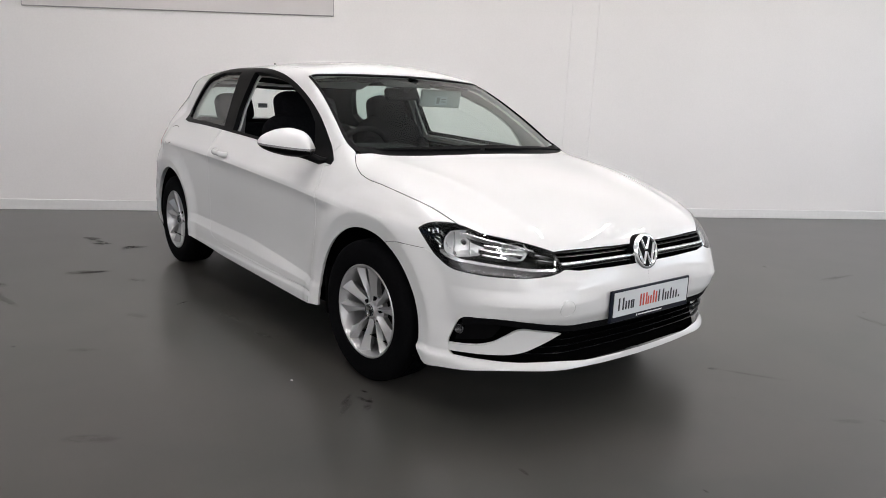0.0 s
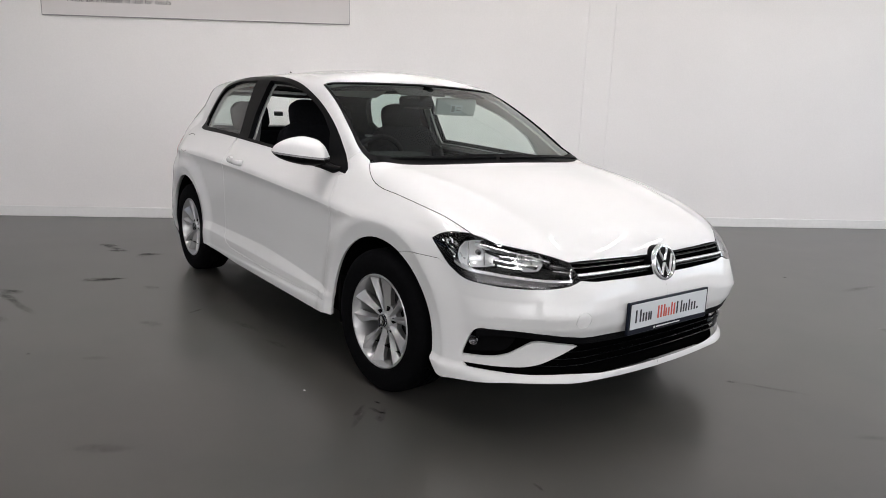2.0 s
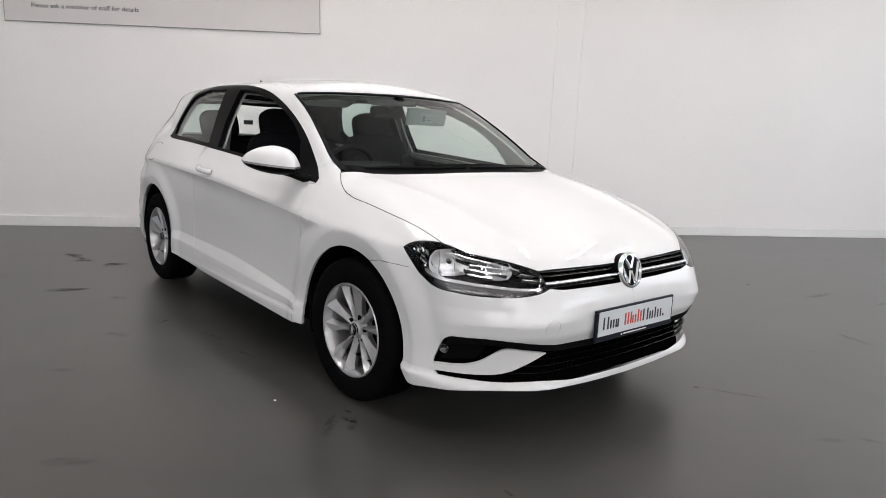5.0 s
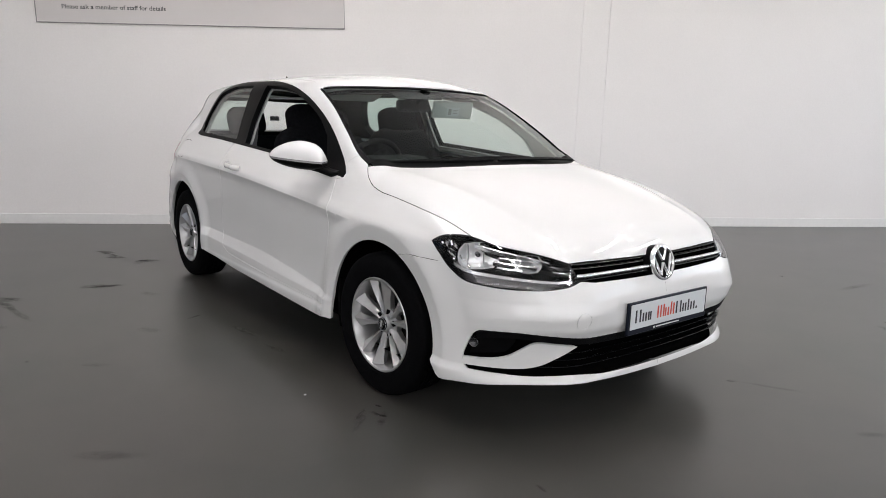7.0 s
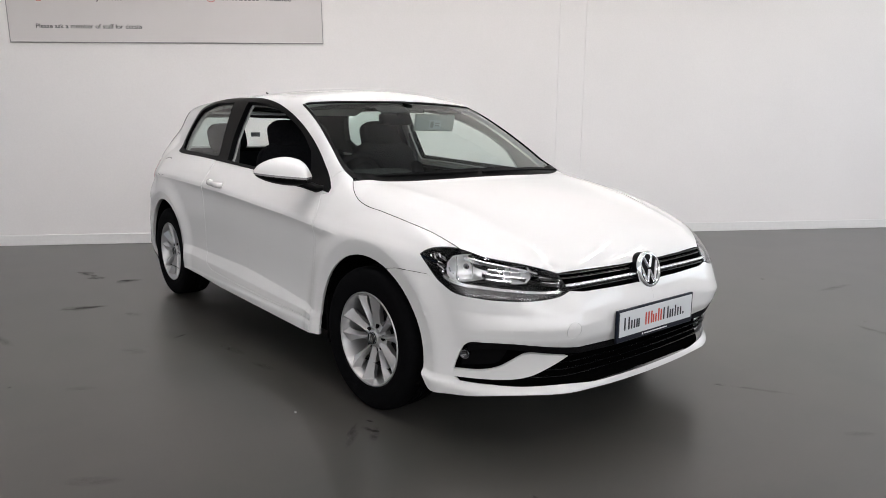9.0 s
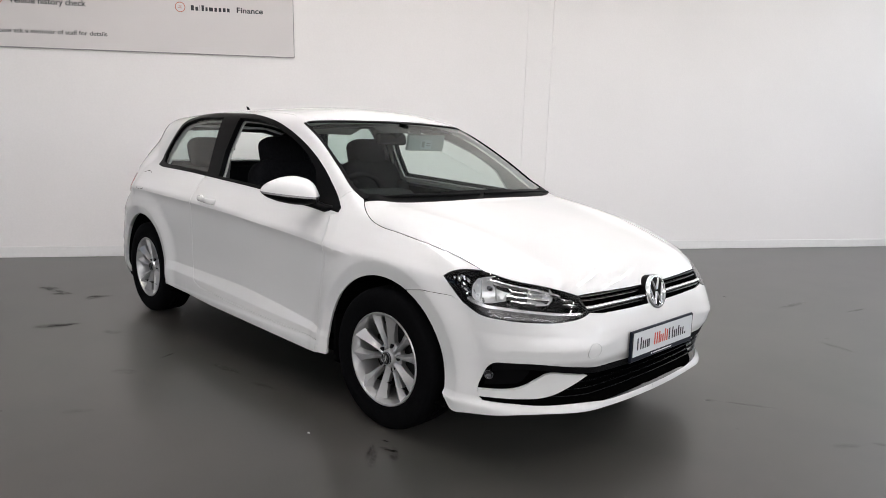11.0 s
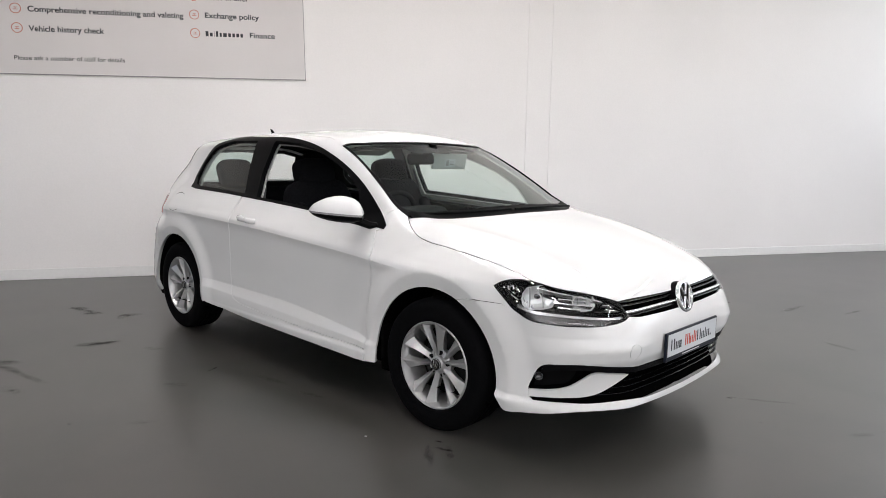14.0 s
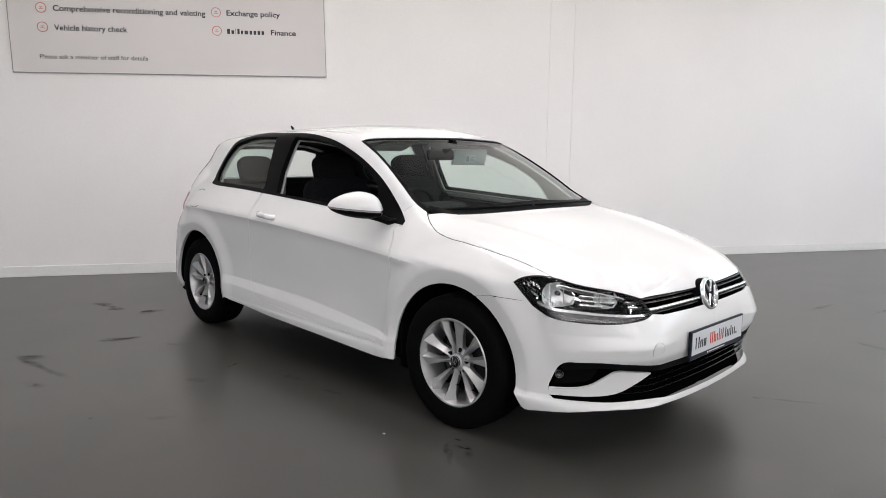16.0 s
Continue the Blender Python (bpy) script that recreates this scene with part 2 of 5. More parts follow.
def nose_x(a, z):
    sweep = 0.05 + 0.10 * np.clip((z - 0.55) / 0.25, 0, 1.5)
    rise = z - 0.512 + 0.03 * a
    soft = np.sqrt(rise * rise + 0.009 ** 2)
    ridge = 0.021 * np.exp(-soft / np.where(rise > 0, 0.060, 0.045)) * np.clip((a - 0.30) / 0.25, 0, 1)
    return nose_profile(z) + ridge - sweep * a ** 2 - (1.0 + 0.28 * np.clip((0.61 - z) / 0.06, 0, 1)) * np.maximum(a - 0.42, 0) ** 1.8


def tail_x(a, z):
    return -2.10 + 0.38 * np.maximum(z - 0.74, 0) + (0.36 + 0.14 * np.clip((z - 0.70) / 0.12, 0, 1)) * a ** 2 + 0.05 * np.maximum(0.5 - z, 0)


def top_z(x, a):
    return bonnet_mid(x) - bonnet_fall(x) * a ** 2 + (0.008 + 0.012 * np.clip((2.0 - x) / 0.6, 0, 1)) * np.clip((x - 1.05) / 0.55, 0.1, 1) * np.exp(-np.abs(a - 0.60 + 0.13 * (x - 1.2)) ** 1.5 / 0.022)


def glass_width(x, z):
    return 0.762 - 0.36 * (z - 1.0) - 0.20 * (z - 1.0) ** 2 - 0.032 * (x + 0.2) ** 2


def screen_x(a, z):
    return 1.17 - 1.85 * (z - 0.96) - 0.36 * a ** 2 + 0.045 * np.sin(np.clip((z - 0.96) / 0.44, 0, 1) * 3.1416)


def back_x(a, z):
    return -1.80 - 0.55 * (1.33 - z) + 0.84 * a ** 2


def form(x, y, z):
    """Below zero inside the car's outer form, above zero outside."""
    a = np.abs(y)
    low = smax(a - half_width(x, z), x - nose_x(a, z), 0.09)
    low = smax(low, tail_x(a, z) - x, 0.18 + 0.12 * np.clip((z - 0.70) / 0.12, 0, 1))
    low = smax(low, (z - top_z(x, a)) * 0.95, 0.05)
    low = smax(low, 0.165 - z, 0.02)
    high = smax(a - glass_width(x, z), (z - roof_mid(x) + 0.17 * a ** 2) * 0.97, 0.06)
    high = smax(high, (x - screen_x(a, z)) * 0.49, 0.025)
    high = smax(high, (back_x(a, z) - x) * 0.88, 0.06)
    high = smax(high, 0.80 - z, 0.01)
    root = np.clip(1 - np.abs(x - 0.93) / 0.24, 0, 1) * np.clip((a - 0.58) / 0.08, 0, 1)
    haunch = np.clip((-1.42 - x) / 0.16, 0, 1)
    return -smax(-low, -high, 0.03 + 0.07 * root + 0.14 * haunch)


def meet(starts, way, far=4.0):
    """Where rays from the start points along one way first meet the car's form, and the outward normals there."""
    p, d = np.asarray(starts, float), np.asarray(way, float) / np.linalg.norm(way)
    lo, hi, found = np.zeros(len(p)), np.full(len(p), far), np.zeros(len(p), bool)
    for s in np.arange(0.03, far, 0.03):
        left = np.flatnonzero(~found)
        if not len(left):
            break
        q = p[left] + s * d
        hit = left[form(q[:, 0], q[:, 1], q[:, 2]) < 0]
        found[hit] = True
        lo[hit], hi[hit] = s - 0.03, s
    for _ in range(24):
        mid = (lo + hi) / 2
        q = p + mid[:, None] * d
        inside = form(q[:, 0], q[:, 1], q[:, 2]) < 0
        hi, lo = np.where(inside, mid, hi), np.where(inside, lo, mid)
    q = p + hi[:, None] * d
    e, n = 0.002, []
    for k in range(3):
        v = np.zeros(3)
        v[k] = e
        n.append(form(*(q + v).T) - form(*(q - v).T))
    n = np.array(n).T
    return q, n / np.maximum(np.linalg.norm(n, axis=1, keepdims=True), 1e-9), found


def seated(points):
    """The points moved square onto the car's form."""
    p = np.array(points, float)
    for _ in range(6):
        f = form(*p.T)
        n = np.array([(form(*(p + v).T) - form(*(p - v).T)) / 0.004 for v in np.eye(3) * 0.002]).T
        p = p - np.clip(f, -0.05, 0.05)[:, None] * n / np.maximum((n * n).sum(1), 0.2)[:, None]
    return p


# ---- mesh helpers ----
def thing(name, label, category, group="", kind=""):
    return tagged(new(name), label, category, group, kind)


def mesh_object(name, verts, faces, mat, parent=None, label="", normals=None, smooth=True):
    me = bpy.data.meshes.new(name)
    me.from_pydata([tuple(map(float, v)) for v in verts], [], [tuple(map(int, f)) for f in faces])
    me.materials.append(mat)
    if smooth:
        me.polygons.foreach_set("use_smooth", [True] * len(me.polygons))
    if normals is not None:
        me.normals_split_custom_set([tuple(map(float, n)) for n in normals])
    me.update()
    ob = new(name, me)
    ob.parent = parent
    return tagged(ob, label)


def part(name, bm, mat, parent=None, label="", smooth=False, sharp=40):
    me = bpy.data.meshes.new(name)
    if smooth:
        bm.normal_update()
        for e in bm.edges:
            if len(e.link_faces) == 2 and e.calc_face_angle(0) > radians(sharp):
                e.smooth = False
        for f in bm.faces:
            f.smooth = True
    bm.to_mesh(me)
    bm.free()
    me.materials.append(mat)
    ob = new(name, me)
    ob.parent = parent
    return tagged(ob, label)


def box(x0, x1, y0, y1, z0, z1, bevel=0.0, segs=2, m=None):
    bm = bmesh.new()
    bmesh.ops.create_cube(bm, size=1.0, matrix=Matrix.Translation(((x0 + x1) / 2, (y0 + y1) / 2, (z0 + z1) / 2)) @ Matrix.Diagonal((x1 - x0, y1 - y0, z1 - z0, 1)))
    if bevel:
        bmesh.ops.bevel(bm, geom=bm.edges[:], offset=bevel, segments=segs, profile=0.5, affect="EDGES", clamp_overlap=True)
    if m:
        bmesh.ops.transform(bm, matrix=m, verts=bm.verts[:])
    return bm


def join(*bms):
    out = bms[0]
    for b in bms[1:]:
        me = bpy.data.meshes.new("tmp")
        b.to_mesh(me)
        b.free()
        out.from_mesh(me)
        bpy.data.meshes.remove(me)
    return out


def lathe(profile, n=64, axis="y"):
    """A turned solid from (radius, along) points, closed where the radius is zero."""
    bm = bmesh.new()
    rings = []
    for r, a in profile:
        if r < 1e-6:
            rings.append([bm.verts.new((0, a, 0))])
        else:
            rings.append([bm.verts.new((r * math.cos(2 * math.pi * k / n), a, r * math.sin(2 * math.pi * k / n))) for k in range(n)])
    for p, q in zip(rings, rings[1:]):
        for k in range(n):
            j = (k + 1) % n
            vs = [p[k % len(p)], p[j % len(p)], q[j % len(q)], q[k % len(q)]]
            vs = list(dict.fromkeys(vs))
            if len(vs) > 2:
                bm.faces.new(vs)
    bmesh.ops.recalc_face_normals(bm, faces=bm.faces[:])
    return bm


def tube(points, radius, sides=8, flat=1.0):
    """A rod along points; flat squeezes it upwards."""
    bm, rings = bmesh.new(), []
    pts = [Vector(p) for p in points]
    for i, p in enumerate(pts):
        d = (pts[min(i + 1, len(pts) - 1)] - pts[max(i - 1, 0)]).normalized()
        up = Vector((0, 0, 1)) if abs(d.z) < 0.9 else Vector((1, 0, 0))
        a = d.cross(up).normalized()
        b = a.cross(d)
        r = radius[i] if isinstance(radius, (list, tuple)) else radius
        rings.append([bm.verts.new(p + r * (math.cos(2 * math.pi * k / sides) * a + flat * math.sin(2 * math.pi * k / sides) * b)) for k in range(sides)])
    for p, q in zip(rings, rings[1:]):
        for k in range(sides):
            bm.faces.new((p[k], p[(k + 1) % sides], q[(k + 1) % sides], q[k]))
    bm.faces.new(rings[0][::-1])
    bm.faces.new(rings[-1])
    bmesh.ops.recalc_face_normals(bm, faces=bm.faces[:])
    return bm


def flow(points, n=5):
    """Points on a smooth curve through the given ones."""
    p = [np.array(q, float) for q in points]
    if len(p) < 3:
        return p
    h = [max(float(np.linalg.norm(b - a)), 1e-6) for a, b in zip(p, p[1:])]
    d = [(b - a) / k for a, b, k in zip(p, p[1:], h)]
    m = [d[0]] + [(d[i - 1] * h[i] + d[i] * h[i - 1]) / (h[i - 1] + h[i]) for i in range(1, len(d))] + [d[-1]]
    out = []
    for i, k in enumerate(h):
        for t in np.arange(n) / n:
            out.append((1 + 2 * t) * (1 - t) ** 2 * p[i] + t * (1 - t) ** 2 * k * m[i] + t * t * (3 - 2 * t) * p[i + 1] + t * t * (t - 1) * k * m[i + 1])
    return out + [p[-1]]


def inside(pts, poly):
    x, y = pts[:, 0], pts[:, 1]
    ok = np.zeros(len(pts), bool)
    for (x0, y0), (x1, y1) in zip(poly, np.roll(poly, -1, axis=0)):
        cut = ((y0 > y) != (y1 > y)) & (x < (x1 - x0) * (y - y0) / (y1 - y0 + 1e-12) + x0)
        ok ^= cut
    return ok


def spread(poly, step):
    out = []
    for a, b in zip(poly, np.roll(poly, -1, axis=0)):
        n = max(1, int(np.linalg.norm(b - a) / step + 0.5))
        out += [a + (b - a) * k / n for k in range(n)]
    keep = [out[0]]
    for p in out[1:]:
        if np.linalg.norm(p - keep[-1]) > step * 0.12:
            keep.append(p)
    if np.linalg.norm(keep[0] - keep[-1]) < step * 0.12:
        keep.pop()
    return np.array(keep)


def shrink(poly, g):
    area = 0.5 * np.sum(poly[:, 0] * np.roll(poly[:, 1], -1) - np.roll(poly[:, 0], -1) * poly[:, 1])
    a, b = poly - np.roll(poly, 1, axis=0), np.roll(poly, -1, axis=0) - poly
    t = a / np.maximum(np.linalg.norm(a, axis=1, keepdims=True), 1e-9) + b / np.maximum(np.linalg.norm(b, axis=1, keepdims=True), 1e-9)
    n = np.stack([-t[:, 1], t[:, 0]], 1) * np.sign(area)
    return poly + g * n / np.maximum(np.linalg.norm(n, axis=1, keepdims=True), 1e-9)


def skin(name, outline, way, mat, parent, step=0.03, holes=(), depth=0.014, lift=0.0, gap=0.002, both=False, left=False, back=False, label="", extra=(), plain=None):
    """A sheet of the car's outer form inside an outline, seen along a way, with its edges turned in; lift raises it off
    the form. both: with its mirror image joined; left: the mirror image alone; back: closed behind; plain: a form that gives its normals instead."""
    d = np.array(way, float) / np.linalg.norm(way)
    e1 = np.cross(d, (0, 0, 1)) if abs(d[2]) < 0.9 else np.cross(d, (0, 1, 0))
    e1 /= np.linalg.norm(e1)
    e2 = np.cross(e1, d)
    outline, holes = list(seated(outline)), [list(seated(h)) for h in holes]
    flat = lambda pts: np.array([(np.dot(p, e1), np.dot(p, e2)) for p in pts])
    rims = [shrink(spread(flat(outline), step * 0.7), gap)] + [shrink(spread(flat(h), step * 0.7), -gap) for h in holes]
    lo, hi = rims[0].min(0), rims[0].max(0)
    gx, gy = np.meshgrid(np.arange(lo[0], hi[0], step), np.arange(lo[1], hi[1], step * 0.866))
    gx[1::2] += step / 2
    grid = np.stack([gx.ravel(), gy.ravel()], 1)
    ok = inside(grid, rims[0])
    for h in rims[1:]:
        ok &= ~inside(grid, h)
    edge = np.concatenate(rims)
    grid = grid[ok]
    if len(grid):
        grid = grid[np.min(np.linalg.norm(grid[:, None] - edge[None], axis=2), axis=1) > step * 0.4]
    if len(extra):
        more = flat(extra)
        more = more[inside(more, rims[0])]
        for h in rims[1:]:
            more = more[~inside(more, h)]
        if len(grid) and len(more):
            grid = grid[np.min(np.linalg.norm(grid[:, None] - more[None], axis=2), axis=1) > step * 0.4]
        if len(more):
            grid = np.concatenate([grid, more[np.min(np.linalg.norm(more[:, None] - edge[None], axis=2), axis=1) > 0.003]])
            thin = np.min(np.linalg.norm(grid[:, None] - edge[None], axis=2), axis=1) > 0.002
            grid = grid[thin]
    if len(grid):
        near = step * 0.45 if not len(extra) else 0.004
        grid = grid[np.min(np.linalg.norm(grid[:, None] - edge[None], axis=2), axis=1) > near]
    pts = np.concatenate([edge, grid]) if len(grid) else edge
    links, at = [], 0
    for r in rims:
        links += [(at + k, at + (k + 1) % len(r)) for k in range(len(r))]
        at += len(r)
    got = delaunay_2d_cdt([Vector(p) for p in pts], links, [], 0, 1e-6)
    flat_pts, tris = np.array([tuple(v) for v in got[0]]), np.array([f for f in got[2]])
    mid = flat_pts[tris].mean(1)
    ok = inside(mid, rims[0])
    for h in rims[1:]:
        ok &= ~inside(mid, h)
    tris = tris[ok]
    starts = flat_pts[:, :1] * e1 + flat_pts[:, 1:] * e2
    centre = np.mean(outline, axis=0)
    starts = starts + (np.dot(centre, d) - 1.3) * d
    pos, nrm, found = meet(starts, d, 2.6)
    if plain:
        nrm = np.array([plain(*(pos + v).T) - plain(*(pos - v).T) for v in np.eye(3) * 0.002]).T
        nrm /= np.linalg.norm(nrm, axis=1, keepdims=True)
    c = flat_pts[tris]
    e, f = c[:, 1] - c[:, 0], c[:, 2] - c[:, 0]
    area = e[:, 0] * f[:, 1] - e[:, 1] * f[:, 0]
    tris[area < 0] = tris[area < 0][:, ::-1]
    long = np.max(np.linalg.norm(c - np.roll(c, 1, axis=1), axis=2), axis=1)
    tris = tris[found[tris].all(1) & (np.abs(area) / np.maximum(long, 1e-9) > 0.0005)]
    if both:
        nrm[np.abs(pos[:, 1]) < 0.004, 1] = 0.0
    pos = pos + nrm * lift
    verts, faces, loops = list(pos), [], []
    fn = np.cross(pos[tris[:, 1]] - pos[tris[:, 0]], pos[tris[:, 2]] - pos[tris[:, 0]])
    if (fn * nrm[tris[:, 0]]).sum() < 0:
        tris = tris[:, ::-1]
    for f in tris:
        faces.append(tuple(f))
        loops += [nrm[k] for k in f]
    count = {}
    for f in tris:
        for a, b in ((f[0], f[1]), (f[1], f[2]), (f[2], f[0])):
            count[(a, b)] = 1
    base = len(verts)
    rim_edges = [(a, b) for a, b in count if (b, a) not in count]
    if both:
        rim_edges = [(a, b) for a, b in rim_edges if abs(pos[a][1]) > 0.004 or abs(pos[b][1]) > 0.004]
    inner = {}
    for a, b in rim_edges:
        for k in (a, b):
            if k not in inner:
                inner[k] = len(verts)
                verts.append(pos[k] - nrm[k] * depth)
        faces.append((b, a, inner[a], inner[b]))
        n = np.cross(pos[a] - pos[b], verts[inner[a]] - pos[b])
        n /= max(np.linalg.norm(n), 1e-9)
        loops += [n] * 4
    if back:
        base = len(verts)
        verts += list(pos - nrm * depth)
        for f in tris:
            faces.append((base + f[2], base + f[1], base + f[0]))
            loops += [-nrm[f[2]], -nrm[f[1]], -nrm[f[0]]]
    verts, loops = np.array(verts), np.array(loops)
    if both or left:
        flip = np.array((1, -1, 1))
        k, mv, mf, ml, i = len(verts), verts * flip, [], [], 0
        for f in faces:
            n = len(f)
            mf.append(tuple(f[::-1]))
            ml.append(loops[i:i + n][::-1] * flip)
            i += n
        ml = np.concatenate(ml)
        if left:
            verts, faces, loops = mv, mf, ml
        else:
            verts, loops = np.concatenate([verts, mv]), np.concatenate([loops, ml])
            faces = faces + [tuple(v + k for v in f) for f in mf]
    return mesh_object(name, verts, faces, mat, parent, label, loops)


def side(*xz):
    """Places on the car's right flank from x and z."""
    q = meet([(x, -1.6, z) for x, z in xz], (0, 1, 0), 2.0)[0]
    return list(q)


def above(*xy):
    """Places on the car's top from x and y."""
    return list(meet([(x, y, 2.0) for x, y in xy], (0, 0, -1), 2.0)[0])


def ahead(*yz):
    """Places on the car's front from y and z."""
    return list(meet([(3.0, y, z) for y, z in yz], (-1, 0, 0), 3.0)[0])


def arc(cx, cz, r, a0, a1, n=24):
    """x and z on a wheel arch."""
    return [(cx + r * math.cos(radians(a0 + (a1 - a0) * k / n)), cz + r * math.sin(radians(a0 + (a1 - a0) * k / n))) for k in range(n + 1)]



# ---- the showroom: u runs along the wall with the sign, v out from it ----
WALL_AT, ALONG, OUT = Vector((-4.4, -1.6, 0)), Vector((0.4824, 0.876, 0)), Vector((0.876, -0.4824, 0))
U0, U1, V1, HIGH = -5.0, 13.5, 12.5, 4.4
ROOM = Matrix((( ALONG.x, OUT.x, 0, WALL_AT.x), (ALONG.y, OUT.y, 0, WALL_AT.y), (0, 0, 1, 0), (0, 0, 0, 1)))


def room_box(u0, u1, v0, v1, z0, z1, bevel=0.0):
    bm = box(u0, u1, v0, v1, z0, z1, bevel, m=ROOM)
    bmesh.ops.recalc_face_normals(bm, faces=bm.faces[:])
    return bm


def setting(name, bm, mat, label, category):
    return tagged(part(name, bm, mat), label, category, "", "structure")


floor = setting("floor", room_box(U0 - 0.2, U1 + 0.2, -0.2, V1 + 0.2, -0.2, 0.0), FLOOR, "smooth grey painted concrete showroom floor with scuffs", "floor")
ceiling = setting("ceiling", room_box(U0 - 0.2, U1 + 0.2, -0.2, V1 + 0.2, HIGH, HIGH + 0.2), CEIL, "plain white ceiling over the showroom", "ceiling")
wall = setting("wall_north", room_box(U0, 5.905, -0.2, 0.0, 0.0, HIGH), WALL, "white painted plasterboard wall with fine vertical joints", "wall")
part("wall_panel", room_box(5.908, 6.213, -0.2, -0.001, 0.0, HIGH), WALL, wall)
part("wall_panel", room_box(6.216, U1, -0.2, -0.0015, 0.0, HIGH), WALL, wall)
skirting = setting("baseboard", room_box(U0, U1, 0.0, 0.016, 0.0, 0.105, 0.004), SKIRT, "low white painted skirting board along the wall", "baseboard")


def window_wall(name, n, a0, a1, fixed0, fixed1, across):
    """An unseen wall pierced by n tall added windows, with their frames and panes."""
    pieces = []
    pitch = (a1 - a0) / n
    low, high, pier = 2.2, 4.1, 0.5

    def piece(p0, p1, z0, z1, f0=fixed0, f1=fixed1):
        return room_box(f0, f1, p0, p1, z0, z1) if across else room_box(p0, p1, f0, f1, z0, z1)

    pieces += [piece(a0, a1, 0.0, low), piece(a0, a1, high, HIGH)]
    for k in range(n + 1):
        c = a0 + pitch * k
        pieces.append(piece(max(a0, c - pier / 2), min(a1, c + pier / 2), low, high))
    w = setting(name, join(*pieces), WALL, "unseen white wall with added high windows", "wall")
    mid0, mid1 = (fixed0 + fixed1) / 2 - 0.04, (fixed0 + fixed1) / 2 + 0.04
    for k in range(n):
        p0, p1 = a0 + pitch * k + pier / 2, a0 + pitch * (k + 1) - pier / 2
        f = setting("window_%d" % (len([o for o in scene.objects if o.name.startswith("window_")]) + 1), join(
            piece(p0, p0 + 0.06, low, high, mid0, mid1), piece(p1 - 0.06, p1, low, high, mid0, mid1),
            piece(p0 + 0.06, p1 - 0.06, low, low + 0.06, mid0, mid1), piece(p0 + 0.06, p1 - 0.06, high - 0.06, high, mid0, mid1),
            piece((p0 + p1) / 2 - 0.03, (p0 + p1) / 2 + 0.03, low + 0.06, high - 0.06, mid0, mid1)), FRAME_WHITE, "unseen white framed window, added", "window")
        f.data.name = "window_frame"
    return w


# three walls out of view, added with windows to hold the side lighting
window_wall("wall_east", 4, -0.2, V1 + 0.2, U1, U1 + 0.2, True)
window_wall("wall_south", 6, U0, U1, V1, V1 + 0.2, False)
window_wall("wall_west", 4, -0.2, V1 + 0.2, U0 - 0.2, U0, True)

# area lamps added in the unseen windows to brighten the car's front and flank
def daylight(u, v, way, watts, color=(1.0, 0.97, 0.955)):
    lamp = bpy.data.lights.new("added_window_lamp", "AREA")
    lamp.shape, lamp.size, lamp.size_y, lamp.energy, lamp.color = "RECTANGLE", 2.5, 1.8, watts, color
    eye = ROOM @ Vector((u, v, 3.15))
    new("added_window_lamp", lamp).matrix_world = look(eye, eye + way)


for k in range(4):
    daylight(U1 - 0.02, -0.2 + (V1 + 0.4) / 4 * (k + 0.5), -ALONG, 42.0, (0.86, 0.93, 1.0))
for k in range(6):
    daylight(U0 + (U1 - U0) / 6 * (k + 0.5), V1 - 0.02, -OUT, 60.0 if k < 2 else 45.0)
for k, watts in ((2, 8.0), (3, 36.0)):
    daylight(U0 + 0.02, -0.2 + (V1 + 0.4) / 4 * (k + 0.5), ALONG, watts)


# ceiling lights in rows
def ceiling_light():
    t = thing("ceiling_light", "long white ceiling light with a glowing diffuser", "lamp", "ceiling lights")
    part("frame", join(box(-0.8, 0.8, -0.10, -0.08, -0.06, 0.0, 0.004), box(-0.8, 0.8, 0.08, 0.10, -0.06, 0.0, 0.004), box(-0.8, -0.78, -0.08, 0.08, -0.06, 0.0), box(0.78, 0.8, -0.08, 0.08, -0.06, 0.0)), FRAME_WHITE, t)
    part("diffuser", box(-0.78, 0.78, -0.079, 0.079, -0.045, -0.03), LIGHT, t)
    return t


first = ceiling_light()
spots = [(1.8, 3.8), (2.8, 3.65), (4.3, 4.2), (6.0, 3.65), (7.9, 3.65), (9.8, 3.65)] + [(1.6, 6.9), (4.3, 6.9), (7.4, 7.4), (10.5, 7.4)]
for k, (u, v) in enumerate(spots):
    place = ROOM @ Vector((u, v, HIGH))
    m = pose(*place, 0, 0, 151.16)
    if k:
        copy_thing(first, m)
    else:
        first.matrix_world = m


# ---- the car ----
car = thing("car", "white three-door hatchback, silver alloy wheels, driver's window open", "car")
P = lambda *pts: [np.array(p, float) for p in pts]

SHUT = P((1.000, -0.712, 0.963), (1.06, -0.748, 0.935), (1.128, -0.773, 0.908), (1.20, -0.783, 0.891), (1.319, -0.783, 0.877), (1.50, -0.776, 0.850), (1.665, -0.757, 0.816), (1.795, -0.740, 0.778))
LAMP_TOP = P((1.652, -0.822, 0.740), (1.668, -0.818, 0.756), (1.736, -0.775, 0.778), (1.792, -0.735, 0.777), (1.877, -0.690, 0.755), (1.980, -0.585, 0.726), (2.060, -0.484, 0.691))
LAMP_LOW = P((2.107, -0.468, 0.627), (2.103, -0.500, 0.614), (2.078, -0.582, 0.602), (2.012, -0.690, 0.601), (1.928, -0.766, 0.607), (1.825, -0.805, 0.619), (1.755, -0.814, 0.650), (1.695, -0.822, 0.695))
SEAM = side((1.700, 0.668), (1.607, 0.669), (1.528, 0.665), (1.463, 0.652))
